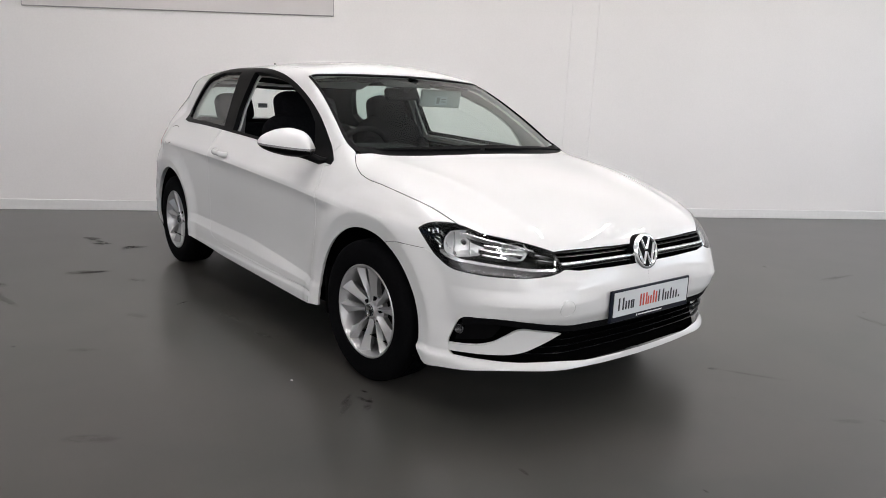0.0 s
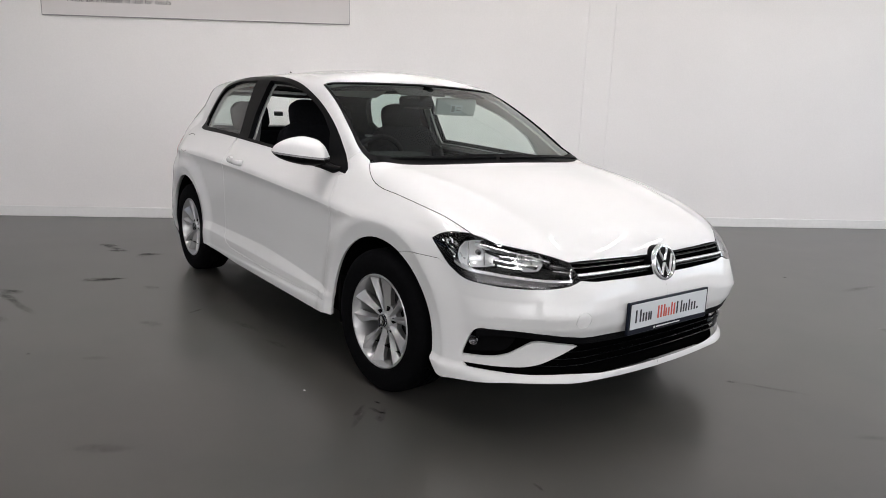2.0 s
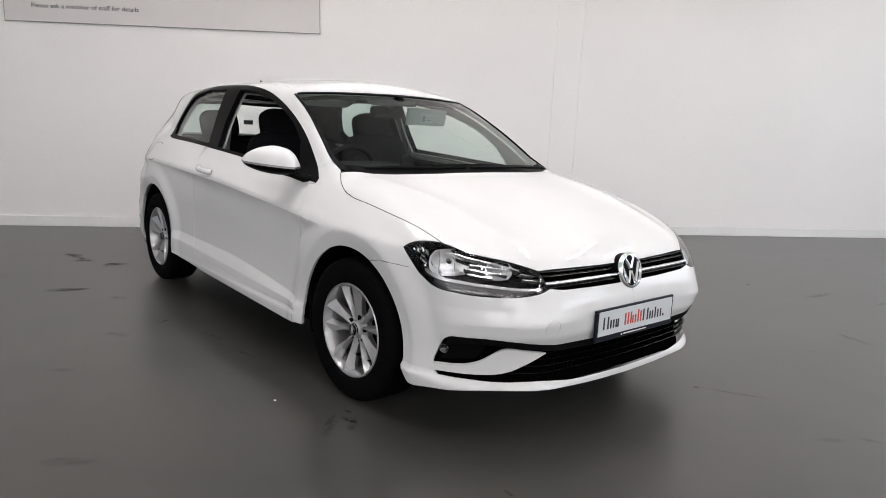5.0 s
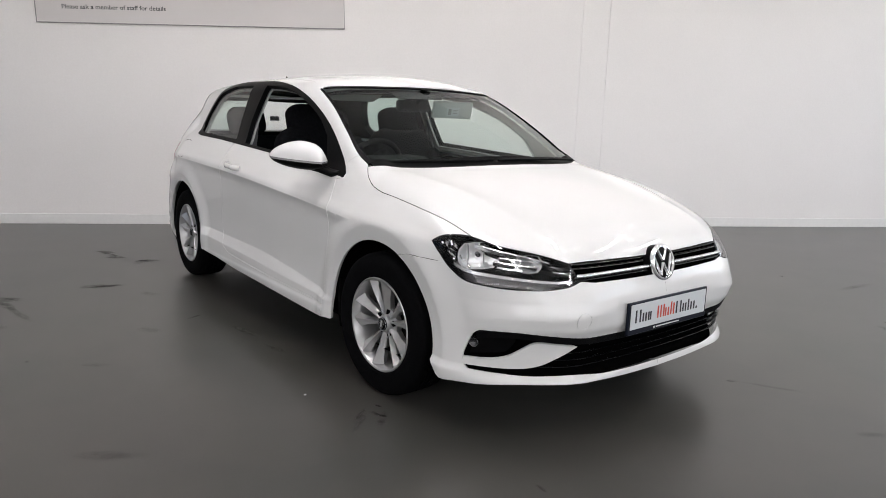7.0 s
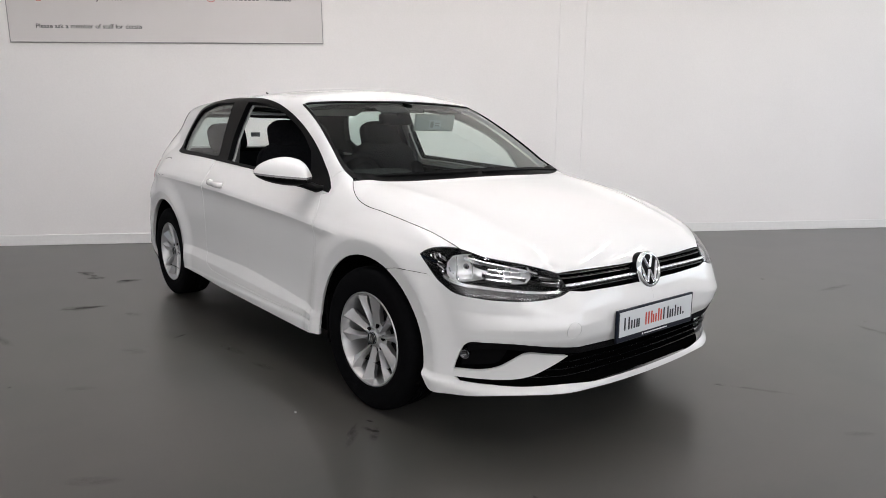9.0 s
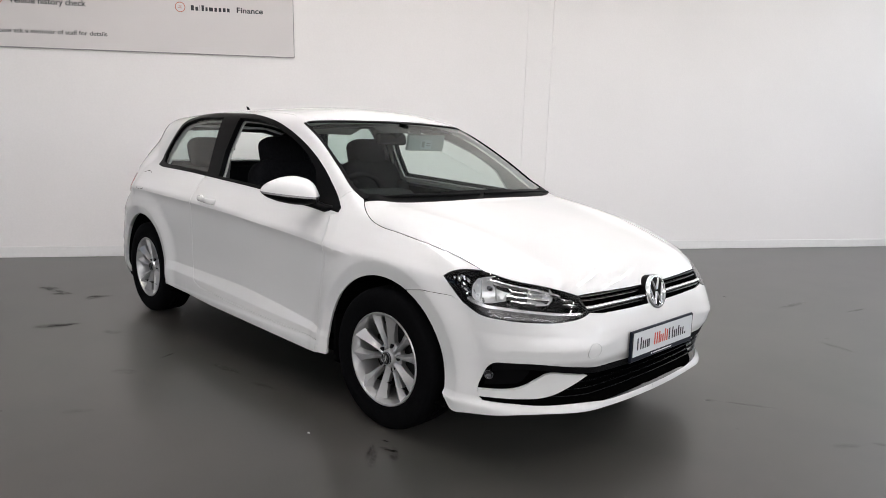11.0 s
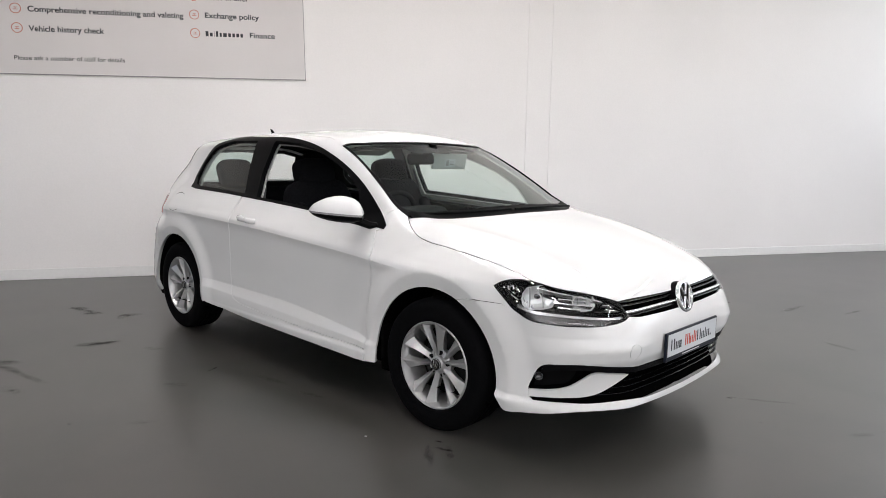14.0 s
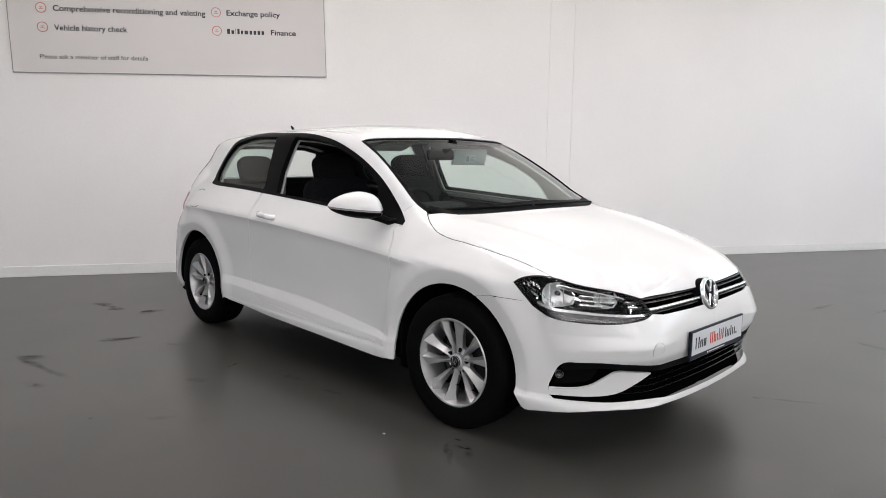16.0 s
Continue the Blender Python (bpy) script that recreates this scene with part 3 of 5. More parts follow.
WINDOW_TOP = [(-1.30, 1.10), (-1.245, 1.235), (-1.18, 1.325), (-1.03, 1.369), (-0.55, 1.389), (-0.14, 1.374), (0.10, 1.335), (0.326, 1.267), (0.50, 1.195), (0.647, 1.116), (0.845, 0.972), (0.893, 0.935)]
BELT = [(0.893, 0.914), (0.25, 0.965), (-0.30, 0.995), (-0.71, 1.013), (-1.18, 1.025)]
BELT_FRONT = [(0.893, 0.914), (0.25, 0.965), (-0.30, 0.995), (-0.50, 1.004)]
A_EDGE = P((0.985, -0.700, 0.975), (0.911, -0.706, 1.022), (0.738, -0.679, 1.138), (0.56, -0.644, 1.241), (0.325, -0.602, 1.333))
SILL = [(-0.40, 0.334), (-0.28, 0.328), (0.22, 0.311), (0.63, 0.304), (0.852, 0.303)]
DOOR_FRONT = [(0.852, 0.303), (0.851, 0.53), (0.876, 0.73), (0.872, 0.82), (0.838, 0.903)]


def flank(points, n=4):
    return side(*[tuple(p) for p in flow(points, n)])


CREASE = []
for x in np.arange(-1.75, 1.16, 0.02):
    CREASE += [(x, float(crease_z(x)) + o) for o in (-0.05, -0.024, -0.009, -0.001, 0.003, 0.012, 0.03)]
for x in np.arange(-0.94, 0.96, 0.02):
    CREASE += [(x, float(edge(x)) + o) for edge in (ledge_z, ledge_low) for o in (-0.006, -0.001, 0.001, 0.006)]
for x in np.arange(-0.90, 0.92, 0.02):
    CREASE += [(x, z) for z in (0.299, 0.287, 0.270)]
for x in np.arange(1.70, 1.90, 0.02):
    CREASE += [(x, 0.262 + o) for o in (-0.02, -0.008, -0.001, 0.001, 0.008, 0.02)]
CREASE = [(x, z) for x, z in CREASE if math.hypot(x - AXLE, z - HUB_Z) > 0.45 and math.hypot(x + AXLE, z - HUB_Z) > 0.45]
for ax in (-AXLE, AXLE):
    CREASE += [(ax + r * math.cos(a), HUB_Z + r * math.sin(a)) for r in (0.397, 0.426, 0.433, 0.440, 0.452) for a in np.linspace(-0.3, math.pi + 0.3, 72)]
CREASE = side(*CREASE)


def body_panels(left):
    """The panels of one flank."""
    k = dict(left=left)
    fender = flank(DOOR_FRONT) + side((0.893, 0.914), (0.895, 0.935), (0.845, 0.972)) + A_EDGE[1::-1] + flow(SHUT) + flow(LAMP_TOP[3::-1])[1:] + flow(LAMP_LOW[:-3:-1])[1:] + SEAM
    fender += side(*arc(1.305, 0.303, 0.379, 66, 188)) + side((0.922, 0.242), (0.860, 0.240))
    skin("front_wing", fender, (0, 0.8, -0.6), PAINT, car, 0.024, depth=0.014, gap=0.0015, extra=CREASE, **k)
    door = flank(BELT_FRONT) + flank([(-0.512, 0.99), (-0.535, 0.62), (-0.53, 0.45), (-0.49, 0.37), (-0.40, 0.334)])[1:] + flank(SILL)[1:] + flank(DOOR_FRONT)[1:]
    d = skin("door", door, (0, 1, -0.12), PAINT, car, 0.03, depth=0.014, gap=0.0009, extra=CREASE, **k)
    quarter = flow(A_EDGE[1:]) + above((0.16, -0.545), (-0.2, -0.535), (-0.6, -0.528), (-1.0, -0.520), (-1.42, -0.505))
    quarter += side((-1.505, 1.285), (-1.58, 1.16), (-1.65, 1.04), (-1.53, 0.965), (-1.553, 0.83), (-1.69, 0.66), (-1.66, 0.60))
    quarter += side(*arc(-1.31, 0.316, 0.379, 138, -9)) + side((-0.925, 0.264), (-0.60, 0.264), (-0.30, 0.248), (0.2, 0.242), (0.855, 0.240), (0.855, 0.298)) + flank(SILL[::-1])[1:] + flank([(-0.40, 0.334), (-0.49, 0.37), (-0.53, 0.45), (-0.535, 0.62), (-0.512, 0.99)])[1:]
    quarter += flank([(-0.52, 1.005), (-0.71, 1.013), (-1.18, 1.025)]) + side((-1.27, 1.035)) + flank(WINDOW_TOP[:-1])
    skin("body_side", quarter, (0, 0.8, -0.6), PAINT, car, 0.03, depth=0.014, gap=0.0009, extra=CREASE, **k)
    edge = flank(DOOR_FRONT)
    skin("door_joint", [p + np.array((0.007, 0, 0)) for p in edge] + [p - np.array((0.007, 0, 0)) for p in edge[::-1]], (0, 1, -0.12), GAP, car, 0.02, lift=-0.006, depth=0.003, gap=0.0, **k)
    return d


doors = {s: body_panels(s) for s in (False, True)}

bonnet = [p + np.array((0, 0.0031, 0)) for p in flow(SHUT)] + flow(LAMP_TOP[3:])[1:] + ahead((-0.30, 0.688), (-0.15, 0.686), (0.0, 0.685))
bonnet += above((1.170, 0.0), (1.152, -0.30), (1.085, -0.58), (1.018, -0.69))
skin("bonnet", bonnet, (-0.6, 0, -0.8), PAINT, car, 0.028, depth=0.002, both=True, gap=0.0)
for s in (False, True):
    a = flow(SHUT[:-1])
    skin("bonnet_joint", [p + np.array((0, 0.010, 0)) for p in a] + [p - np.array((0, 0.010, 0)) for p in a[::-1]], (0, 0.4, -0.9), GAP, car, 0.02, lift=-0.008, depth=0.003, gap=0.0, left=s)
    a = SEAM
    skin("wing_joint", [p + np.array((0, 0, 0.006)) for p in a] + [p - np.array((0, 0, 0.006)) for p in a[::-1]], (0, 1, 0), GAP, car, 0.02, lift=-0.006, depth=0.003, gap=0.0, left=s)
HEADER = ((0.432, 0.0), (0.427, -0.15), (0.410, -0.30), (0.383, -0.43), (0.352, -0.54), (0.330, -0.588))
roof = flow(above(*HEADER)) + above((0.318, -0.604), (0.24, -0.580), (0.16, -0.556), (-0.2, -0.546), (-0.6, -0.539), (-1.0, -0.531), (-1.42, -0.514), (-1.54, -0.3), (-1.60, 0.0))
skin("roof", roof, (0, 0, -1), PAINT, car, 0.04, lift=0.0008, depth=0.02, both=True, gap=0.0)

BUMPER_LOW = P((1.700, -0.842, 0.256), (1.728, -0.835, 0.220), (1.809, -0.820, 0.217), (1.90, -0.78, 0.225), (2.00, -0.705, 0.238), (2.064, -0.620, 0.240), (2.114, -0.522, 0.237), (2.140, -0.392, 0.232), (2.146, -0.230, 0.224), (2.149, 0.0, 0.220))
MOUTH = flow(P((1.842, -0.801, 0.288), (1.835, -0.802, 0.318), (1.850, -0.800, 0.365), (1.879, -0.796, 0.417), (1.901, -0.791, 0.432), (1.955, -0.765, 0.438), (2.017, -0.716, 0.439), (2.07, -0.635, 0.434), (2.111, -0.542, 0.425), (2.134, -0.383, 0.410), (2.136, -0.163, 0.402), (2.136, 0.0, 0.400)))
MOUTH_LOW = flow(P((2.148, 0.0, 0.246), (2.142, -0.2, 0.247), (2.130, -0.36, 0.251), (2.085, -0.525, 0.262), (1.989, -0.696, 0.272), (1.92, -0.76, 0.275), (1.857, -0.796, 0.278)))
mouth = MOUTH + ahead((0, 0.36), (0, 0.32), (0, 0.28)) + MOUTH_LOW
top_edge = ahead((0, 0.44), (0, 0.47), (0, 0.50), (0, 0.53), (0, 0.56), (0, 0.59), (0, 0.612), (-0.2, 0.613), (-0.4, 0.617))
bumper = top_edge + flow(LAMP_LOW[:-1]) + SEAM + side(*arc(1.305, 0.303, 0.379, 65, -5)) + flow(BUMPER_LOW) + ahead((0, 0.225)) + MOUTH_LOW + MOUTH
front_bumper = skin("front_bumper", bumper, (-0.7, 0.7, 0), PAINT, car, 0.0095, depth=0.014, both=True, gap=0.0, extra=CREASE)
skin("grille_backing", mouth, (-0.7, 0.7, 0), GAP, car, 0.03, lift=-0.045, depth=0.01, both=True, gap=-0.012)
blade = flow(P((1.836, -0.800, 0.320), (1.906, -0.767, 0.324), (1.958, -0.729, 0.332), (1.988, -0.700, 0.345), (2.016, -0.671, 0.368), (2.046, -0.635, 0.395), (2.088, -0.560, 0.391), (2.118, -0.475, 0.379))) + flow(P((2.118, -0.475, 0.379), (2.086, -0.547, 0.336), (2.052, -0.606, 0.306), (2.019, -0.654, 0.295), (1.987, -0.696, 0.293), (1.907, -0.765, 0.292), (1.838, -0.801, 0.290)))
for s in (False, True):
    skin("bumper_blade", blade, (-0.7, 0.7, 0), PAINT, car, 0.018, lift=-0.001, depth=0.012, left=s, gap=0.0)
TRIM = P((1.895, -0.793, 0.428), (1.955, -0.765, 0.438), (2.017, -0.716, 0.439), (2.07, -0.635, 0.434), (2.111, -0.542, 0.425), (2.134, -0.383, 0.410), (2.136, -0.163, 0.402), (2.136, 0.0, 0.400))
skin("grille_trim", flow(TRIM) + flow([p - np.array((0, 0, 0.030)) for p in TRIM[::-1]]), (-0.7, 0.7, 0), BLACK_GRAIN, car, 0.02, lift=0.002, depth=0.03, both=True, gap=0.001)
for z, y0 in ((0.372, 0.49), (0.344, 0.535), (0.316, 0.575), (0.288, 0.60)):
    bar = [(float(nose_x(abs(y), z)) - 0.014, float(y), z + 0.012 * (y / 0.6) ** 2) for y in np.linspace(-y0, y0, 40)]
    part("grille_slat", tube(bar, 0.0085, 10, 0.34), GRILLE_BLACK, car, "", True, 70)
for s in (False, True):
    fog = flow(P((1.850, -0.797, 0.325), (1.862, -0.797, 0.365), (1.888, -0.792, 0.405), (1.955, -0.762, 0.406), (2.03, -0.700, 0.404), (1.99, -0.71, 0.350), (1.93, -0.765, 0.335)))
    skin("fog_panel", fog, (-0.7, 0.7, 0), BLACK_TRIM, car, 0.02, lift=-0.03, depth=0.01, left=s)

# windscreen
GLASS = flow(A_EDGE[1:]) + flow(above(*HEADER[::-1]))[1:] + P((1.165, 0.0, 0.98), (1.148, -0.30, 0.98), (1.085, -0.58, 0.98), (1.0, -0.695, 0.978))
skin("windscreen", GLASS, (-0.75, 0, -0.66), SCREEN_GLASS, car, 0.035, lift=-0.004, depth=0.004, both=True, gap=0.0, plain=lambda x, y, z: x - screen_x(np.abs(y), z))
skin("sensor_patch", P((0.462, -0.24, 1.345), (0.485, 0.10, 1.342), (0.548, 0.06, 1.31), (0.535, -0.232, 1.306)), (-0.75, 0, -0.66), ROOF_CLOTH, car, 0.04, lift=-0.012, depth=0.002, gap=0.0)
Q_GLASS = side((-0.505, 1.027), (-1.14, 1.046), (-1.225, 1.058)) + flank([(-1.268, 1.11), (-1.215, 1.235), (-1.15, 1.305), (-1.02, 1.345), (-0.59, 1.363)])
OPENING = flank([(-0.365, 1.362), (-0.14, 1.348), (0.09, 1.310), (0.310, 1.245), (0.485, 1.170), (0.60, 1.095)]) + side((0.675, 0.966), (0.25, 0.983), (-0.345, 1.012), (-0.370, 1.15))
for s in (False, True):
    skin("quarter_window", Q_GLASS, (0, 1, 0), GREEN_GLASS, car, 0.04, lift=-0.008, depth=0.004, left=s, gap=-0.004)
    outer = flank(BELT) + side((-1.27, 1.035)) + flank(WINDOW_TOP)
    skin("window_surround", outer, (0, 1, -0.1), BLACK_TRIM, car, 0.03, holes=(Q_GLASS, OPENING), lift=0.002, depth=0.03, left=s, gap=0.0)
skin("door_window", OPENING, (0, 1, 0), PALE_GLASS, car, 0.04, lift=-0.012, depth=0.004, left=True, gap=-0.008)

# inner linings
FRONT_TRIM = flow(A_EDGE) + above((0.16, -0.545), (-0.45, -0.531)) + side((-0.45, 0.99), (0.88, 0.93))
REAR_TRIM = above((-0.452, -0.531), (-0.6, -0.528), (-1.5, -0.505)) + side((-1.66, 1.28), (-1.76, 1.10), (-1.6, 1.03), (-0.452, 0.99))
for s in (False, True):
    skin("pillar_trim", FRONT_TRIM, (0, 0.8, -0.6), GREY_TRIM, car, 0.05, holes=(OPENING,), lift=-0.035, depth=0.012, left=s, gap=0.004)
    # the left quarter trim takes the darker headlining tone, the right one the grey
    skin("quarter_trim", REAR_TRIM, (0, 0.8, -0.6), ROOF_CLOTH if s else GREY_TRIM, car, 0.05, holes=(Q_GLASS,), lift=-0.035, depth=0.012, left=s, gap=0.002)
    skin("door_card", side((0.85, 0.94), (-1.6, 1.04), (-1.6, 0.72), (-0.95, 0.70), (-0.85, 0.32), (0.85, 0.32)), (0, 1, 0), DASH, car, 0.08, lift=-0.07, depth=0.03, left=s)
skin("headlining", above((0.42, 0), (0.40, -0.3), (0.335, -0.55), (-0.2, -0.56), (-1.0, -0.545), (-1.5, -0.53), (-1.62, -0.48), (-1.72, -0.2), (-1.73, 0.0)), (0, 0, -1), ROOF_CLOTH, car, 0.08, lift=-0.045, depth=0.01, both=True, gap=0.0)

# the tail
tail = ((0, 1.350), (-0.36, 1.342), (-0.50, 1.29), (-0.57, 1.15), (-0.62, 1.02), (-0.62, 0.70), (-0.58, 0.64), (0, 0.63))
back_side = lambda pts: list(meet([(-3.0, y, z) for y, z in pts], (1, 0, 0), 2.5)[0])
rear_pane = back_side(((0, 1.312), (-0.36, 1.305), (-0.45, 1.275), (-0.52, 1.05), (0, 1.04)))
skin("tailgate", back_side(tail[:5]) + back_side(tail[5:]) + back_side(((0, 0.8), (0, 1.0))) + rear_pane[::-1], (1, 0, 0), PAINT, car, 0.04, depth=0.02, both=True, gap=0.0)
skin("rear_window", rear_pane, (1, 0, 0), PALE_GLASS, car, 0.05, lift=-0.008, depth=0.004, both=True, gap=-0.004)
liner = back_side(((0, 1.34), (-0.36, 1.33), (-0.49, 1.28), (-0.57, 1.14), (-0.62, 1.0), (-0.62, 0.72), (0, 0.72)))
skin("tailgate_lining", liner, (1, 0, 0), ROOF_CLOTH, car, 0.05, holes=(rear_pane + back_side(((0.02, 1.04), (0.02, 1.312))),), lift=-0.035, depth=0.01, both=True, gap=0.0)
part("window_sticker", box(-1.882, -1.880, 0.078, 0.160, 1.124, 1.160, 0.0), STICKER, car, "small dark printed sticker")
low_tail = back_side(((0, 0.62), (-0.58, 0.63))) + side((-1.75, 0.655), (-1.66, 0.60)) + side(*arc(-1.31, 0.316, 0.379, 138, 192, 12)) + side((-1.70, 0.21)) + back_side(((-0.6, 0.2), (0, 0.2), (0, 0.4)))
skin("rear_bumper", low_tail, (0.7, 0.7, 0), PAINT, car, 0.04, depth=0.02, both=True, gap=0.0)
for s in (False, True):
    skin("tail_light", side((-1.532, 0.962), (-1.555, 0.832), (-1.70, 0.815)) + back_side(((-0.64, 0.82), (-0.64, 0.97))), (0.6, 0.8, 0), RED_LENS, car, 0.03, depth=0.03, left=s)
    skin("tailgate_seal", side((-1.458, 1.315), (-1.523, 1.225), (-1.598, 1.085), (-1.602, 1.085), (-1.529, 1.226), (-1.464, 1.317)), (0.3, 0.9, -0.2), BLACK_TRIM, car, 0.02, lift=0.002, depth=0.01, left=s, gap=0.0)

# wheels
def wheel():
    t = thing("wheel", "", "")
    tyre = [(0.205, -0.092), (0.214, -0.101), (0.245, -0.106), (0.275, -0.1065), (0.297, -0.101), (0.309, -0.090), (0.314, -0.075), (0.3155, -0.05), (0.3155, -0.048), (0.309, -0.047), (0.309, -0.040), (0.316, -0.039), (0.316, -0.018), (0.309, -0.017), (0.309, -0.009), (0.316, -0.008)]
    tyre = tyre + [(r, -a) for r, a in tyre[::-1]]
    part("tyre", lathe(tyre + [(0.205, -0.092)], 96), RUBBER, t, "black rubber road tyre", True, 30)
    rim = [(0.2155, -0.090), (0.2185, -0.097), (0.214, -0.100), (0.208, -0.098), (0.204, -0.088), (0.196, -0.070), (0.190, -0.03), (0.186, 0.06), (0.200, 0.09), (0.2155, 0.092)]
    part("rim", lathe([(0.955 * r, a) for r, a in rim], 96), SILVER, t, "", True, 35)
    for i in range(10):
        bm = bmesh.new()
        rows = [(0.042, 0.011, -0.064, 0.030), (0.075, 0.0130, -0.068, 0.028), (0.12, 0.016, -0.077, 0.025), (0.170, 0.025, -0.087, 0.022), (0.198, 0.036, -0.0925, 0.02), (0.211, 0.050, -0.0945, 0.02)]
        rings = []
        for r, w, a, d in rows:
            r *= 0.955
            skew, drop = (0.34 if i % 2 else -0.34) * w, 0.016 + 0.34 * w
            rings.append([bm.verts.new(v) for v in ((-w, a + drop, r), (skew - 0.0014, a, r), (skew + 0.0014, a, r), (w, a + drop, r), (w * 0.75, a + drop + d, r), (-w * 0.75, a + drop + d, r))])
        for p, q in zip(rings, rings[1:]):
            for k in range(6):
                bm.faces.new((p[k], p[(k + 1) % 6], q[(k + 1) % 6], q[k]))
        bm.faces.new(rings[0])
        bm.faces.new(rings[-1][::-1])
        bmesh.ops.recalc_face_normals(bm, faces=bm.faces[:])
        turn = 36 * i + (2.2 if i % 2 else -2.2)
        bmesh.ops.transform(bm, matrix=pose(0, 0, 0, 0, turn, 0), verts=bm.verts[:])
        part("spoke", bm, SILVER, t, "", True, 10)
    part("hub", lathe([(0.0, -0.072), (0.031, -0.072), (0.037, -0.068), (0.042, -0.054), (0.068, -0.046), (0.068, -0.02), (0.0, -0.02)], 48), SILVER, t, "", True, 35)
    for i in range(5):
        a = radians(72 * i + 18)
        bm = lathe([(0.0, -0.0600), (0.0105, -0.0600), (0.0120, -0.058), (0.0120, -0.04), (0.0, -0.04)], 16)
        bmesh.ops.translate(bm, vec=(0.055 * math.cos(a), 0.0, 0.055 * math.sin(a)), verts=bm.verts[:])
        part("wheel_bolt", bm, BLACK_TRIM, t)
    cap = part("centre_cap", lathe([(0.0, -0.0775), (0.024, -0.077), (0.028, -0.074), (0.029, -0.066), (0.0, -0.066)], 32), BLACK_GLOSS, t, "black centre cap with a silver badge", True)
    marks = [lathe([(0.0255, -0.079), (0.0275, -0.079), (0.0275, -0.076), (0.0255, -0.076), (0.0255, -0.079)], 32)]
    for x0, x1 in ((-0.016, -0.006), (0.016, 0.006), (-0.005, 0.0), (0.005, 0.0)):
        marks.append(tube([(x0, -0.0785, 0.017), (x1, -0.0785, -0.016)], 0.0016, 6))
    part("badge", join(*marks), CHROME, cap)
    part("brake_disc", lathe([(0.0, 0.0), (0.135, 0.0), (0.135, 0.02), (0.0, 0.02)], 48), DARK_METAL, t, "", True)
    # added black disc that puts the shade between the spokes into colour
    part("dark_backing", lathe([(0.0, 0.024), (0.172, 0.024), (0.172, 0.034), (0.0, 0.034)], 48), LINER, t, "", True)
    return t


def set_wheel(ob, m):
    ob.parent = car
    ob.matrix_basis = m


w0 = wheel()
w1 = copy_thing(w0, Matrix())
w2 = copy_thing(w0, Matrix())
w3 = copy_thing(w0, Matrix())
for ob, m in ((w0, pose(1.315, -0.752, 0.316, 0, 8, 3)), (w1, pose(-1.305, -0.728, 0.316, 0, 20, 0)), (w2, pose(1.315, 0.752, 0.316, 0, 0, 183)), (w3, pose(-1.305, 0.728, 0.316, 0, 10, 180))):
    set_wheel(ob, m)

part("underbody", join(box(-1.9, 1.66, -0.62, 0.62, 0.140, 0.36, 0.02), box(1.60, 1.95, -0.50, 0.50, 0.168, 0.36, 0.02), box(-0.93, 0.94, -0.77, 0.77, 0.215, 0.30, 0.02)), LINER, car)
for x, z in ((-1.31, 0.316), (1.305, 0.303)):
    for s in (-1, 1):
        bm = lathe([(0.396, (0.805 if x < 0 else 0.815) * s), (0.396, 0.54 * s), (0.0, 0.54 * s)], 48)
        bmesh.ops.translate(bm, vec=(x, 0, z), verts=bm.verts[:])
        for v in bm.verts:
            v.co.z = max(v.co.z, 0.2)
        part("wheel_arch_liner", bm, LINER, car, "", True)


# ---- details of the car ----
FACE = (-0.7, 0.7, 0)


def ribbon(points, h):
    top = flow(points)
    return top + [p - np.array((0, 0, h)) for p in top[::-1]]


# upper grille
def band(y0, z0, rise=0.004, n=12):
    return [np.array((nose_x(-y, z0), y, z0 + rise * (y / 0.48) ** 2)) for y in np.linspace(y0, 0, n)]


back = band(-0.475, 0.690) + band(-0.475, 0.612)[::-1]
skin("grille_backing", back, (-1, 0, 0), GAP, car, 0.03, lift=-0.05, depth=0.01, both=True, gap=-0.01)
def grille_bar(name, z, back, r, flat, mat, rise=0.004, label=""):
    pts = [(float(nose_x(abs(y), z)) - back, float(y), z + rise * (y / 0.48) ** 2) for y in np.linspace(-0.476, 0.476, 48)]
    return part(name, tube(pts, r, 10, flat), mat, car, label, True, 70)


for z in (0.677, 0.662):
    grille_bar("grille_slat", z, 0.022, 0.010, 0.40, GRILLE_BLACK)
grille_bar("chrome_strip", 0.6435, 0.008, 0.0105, 0.62, LAMP_SILVER, 0.0, "polished chrome strip")
grille_bar("grille_slat", 0.628, 0.020, 0.012, 0.45, GRILLE_BLACK, 0.0)

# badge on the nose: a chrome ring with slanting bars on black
BADGE = pose(2.118, 0.0, 0.652, 0, -14, 0) @ Matrix.Rotation(radians(90), 4, "Z")
badge = part("badge", lathe([(0.0, -0.012), (0.060, -0.010), (0.073, -0.004), (0.074, 0.03), (0.0, 0.03)], 64), BLACK_TRIM, car, "round chrome and black nose badge", True)
ring = part("ring", lathe([(0.060, -0.012), (0.064, -0.019), (0.071, -0.018), (0.0755, -0.010), (0.0755, -0.004), (0.066, -0.004), (0.060, -0.012)], 72), CHROME, badge, "chrome ring", True, 60)
for x0, z0, x1, z1 in ((-0.030, 0.056, -0.004, 0.008), (0.030, 0.056, 0.004, 0.008), (-0.056, 0.030, -0.026, -0.050), (0.056, 0.030, 0.026, -0.050), (-0.022, -0.052, -0.001, -0.002), (0.022, -0.052, 0.001, -0.002)):
    part("bar", tube([(x0, -0.012, z0), (x1, -0.012, z1)], 0.0062, 8), CHROME, badge, "", True)
for ob in (badge,):
    ob.matrix_basis = BADGE


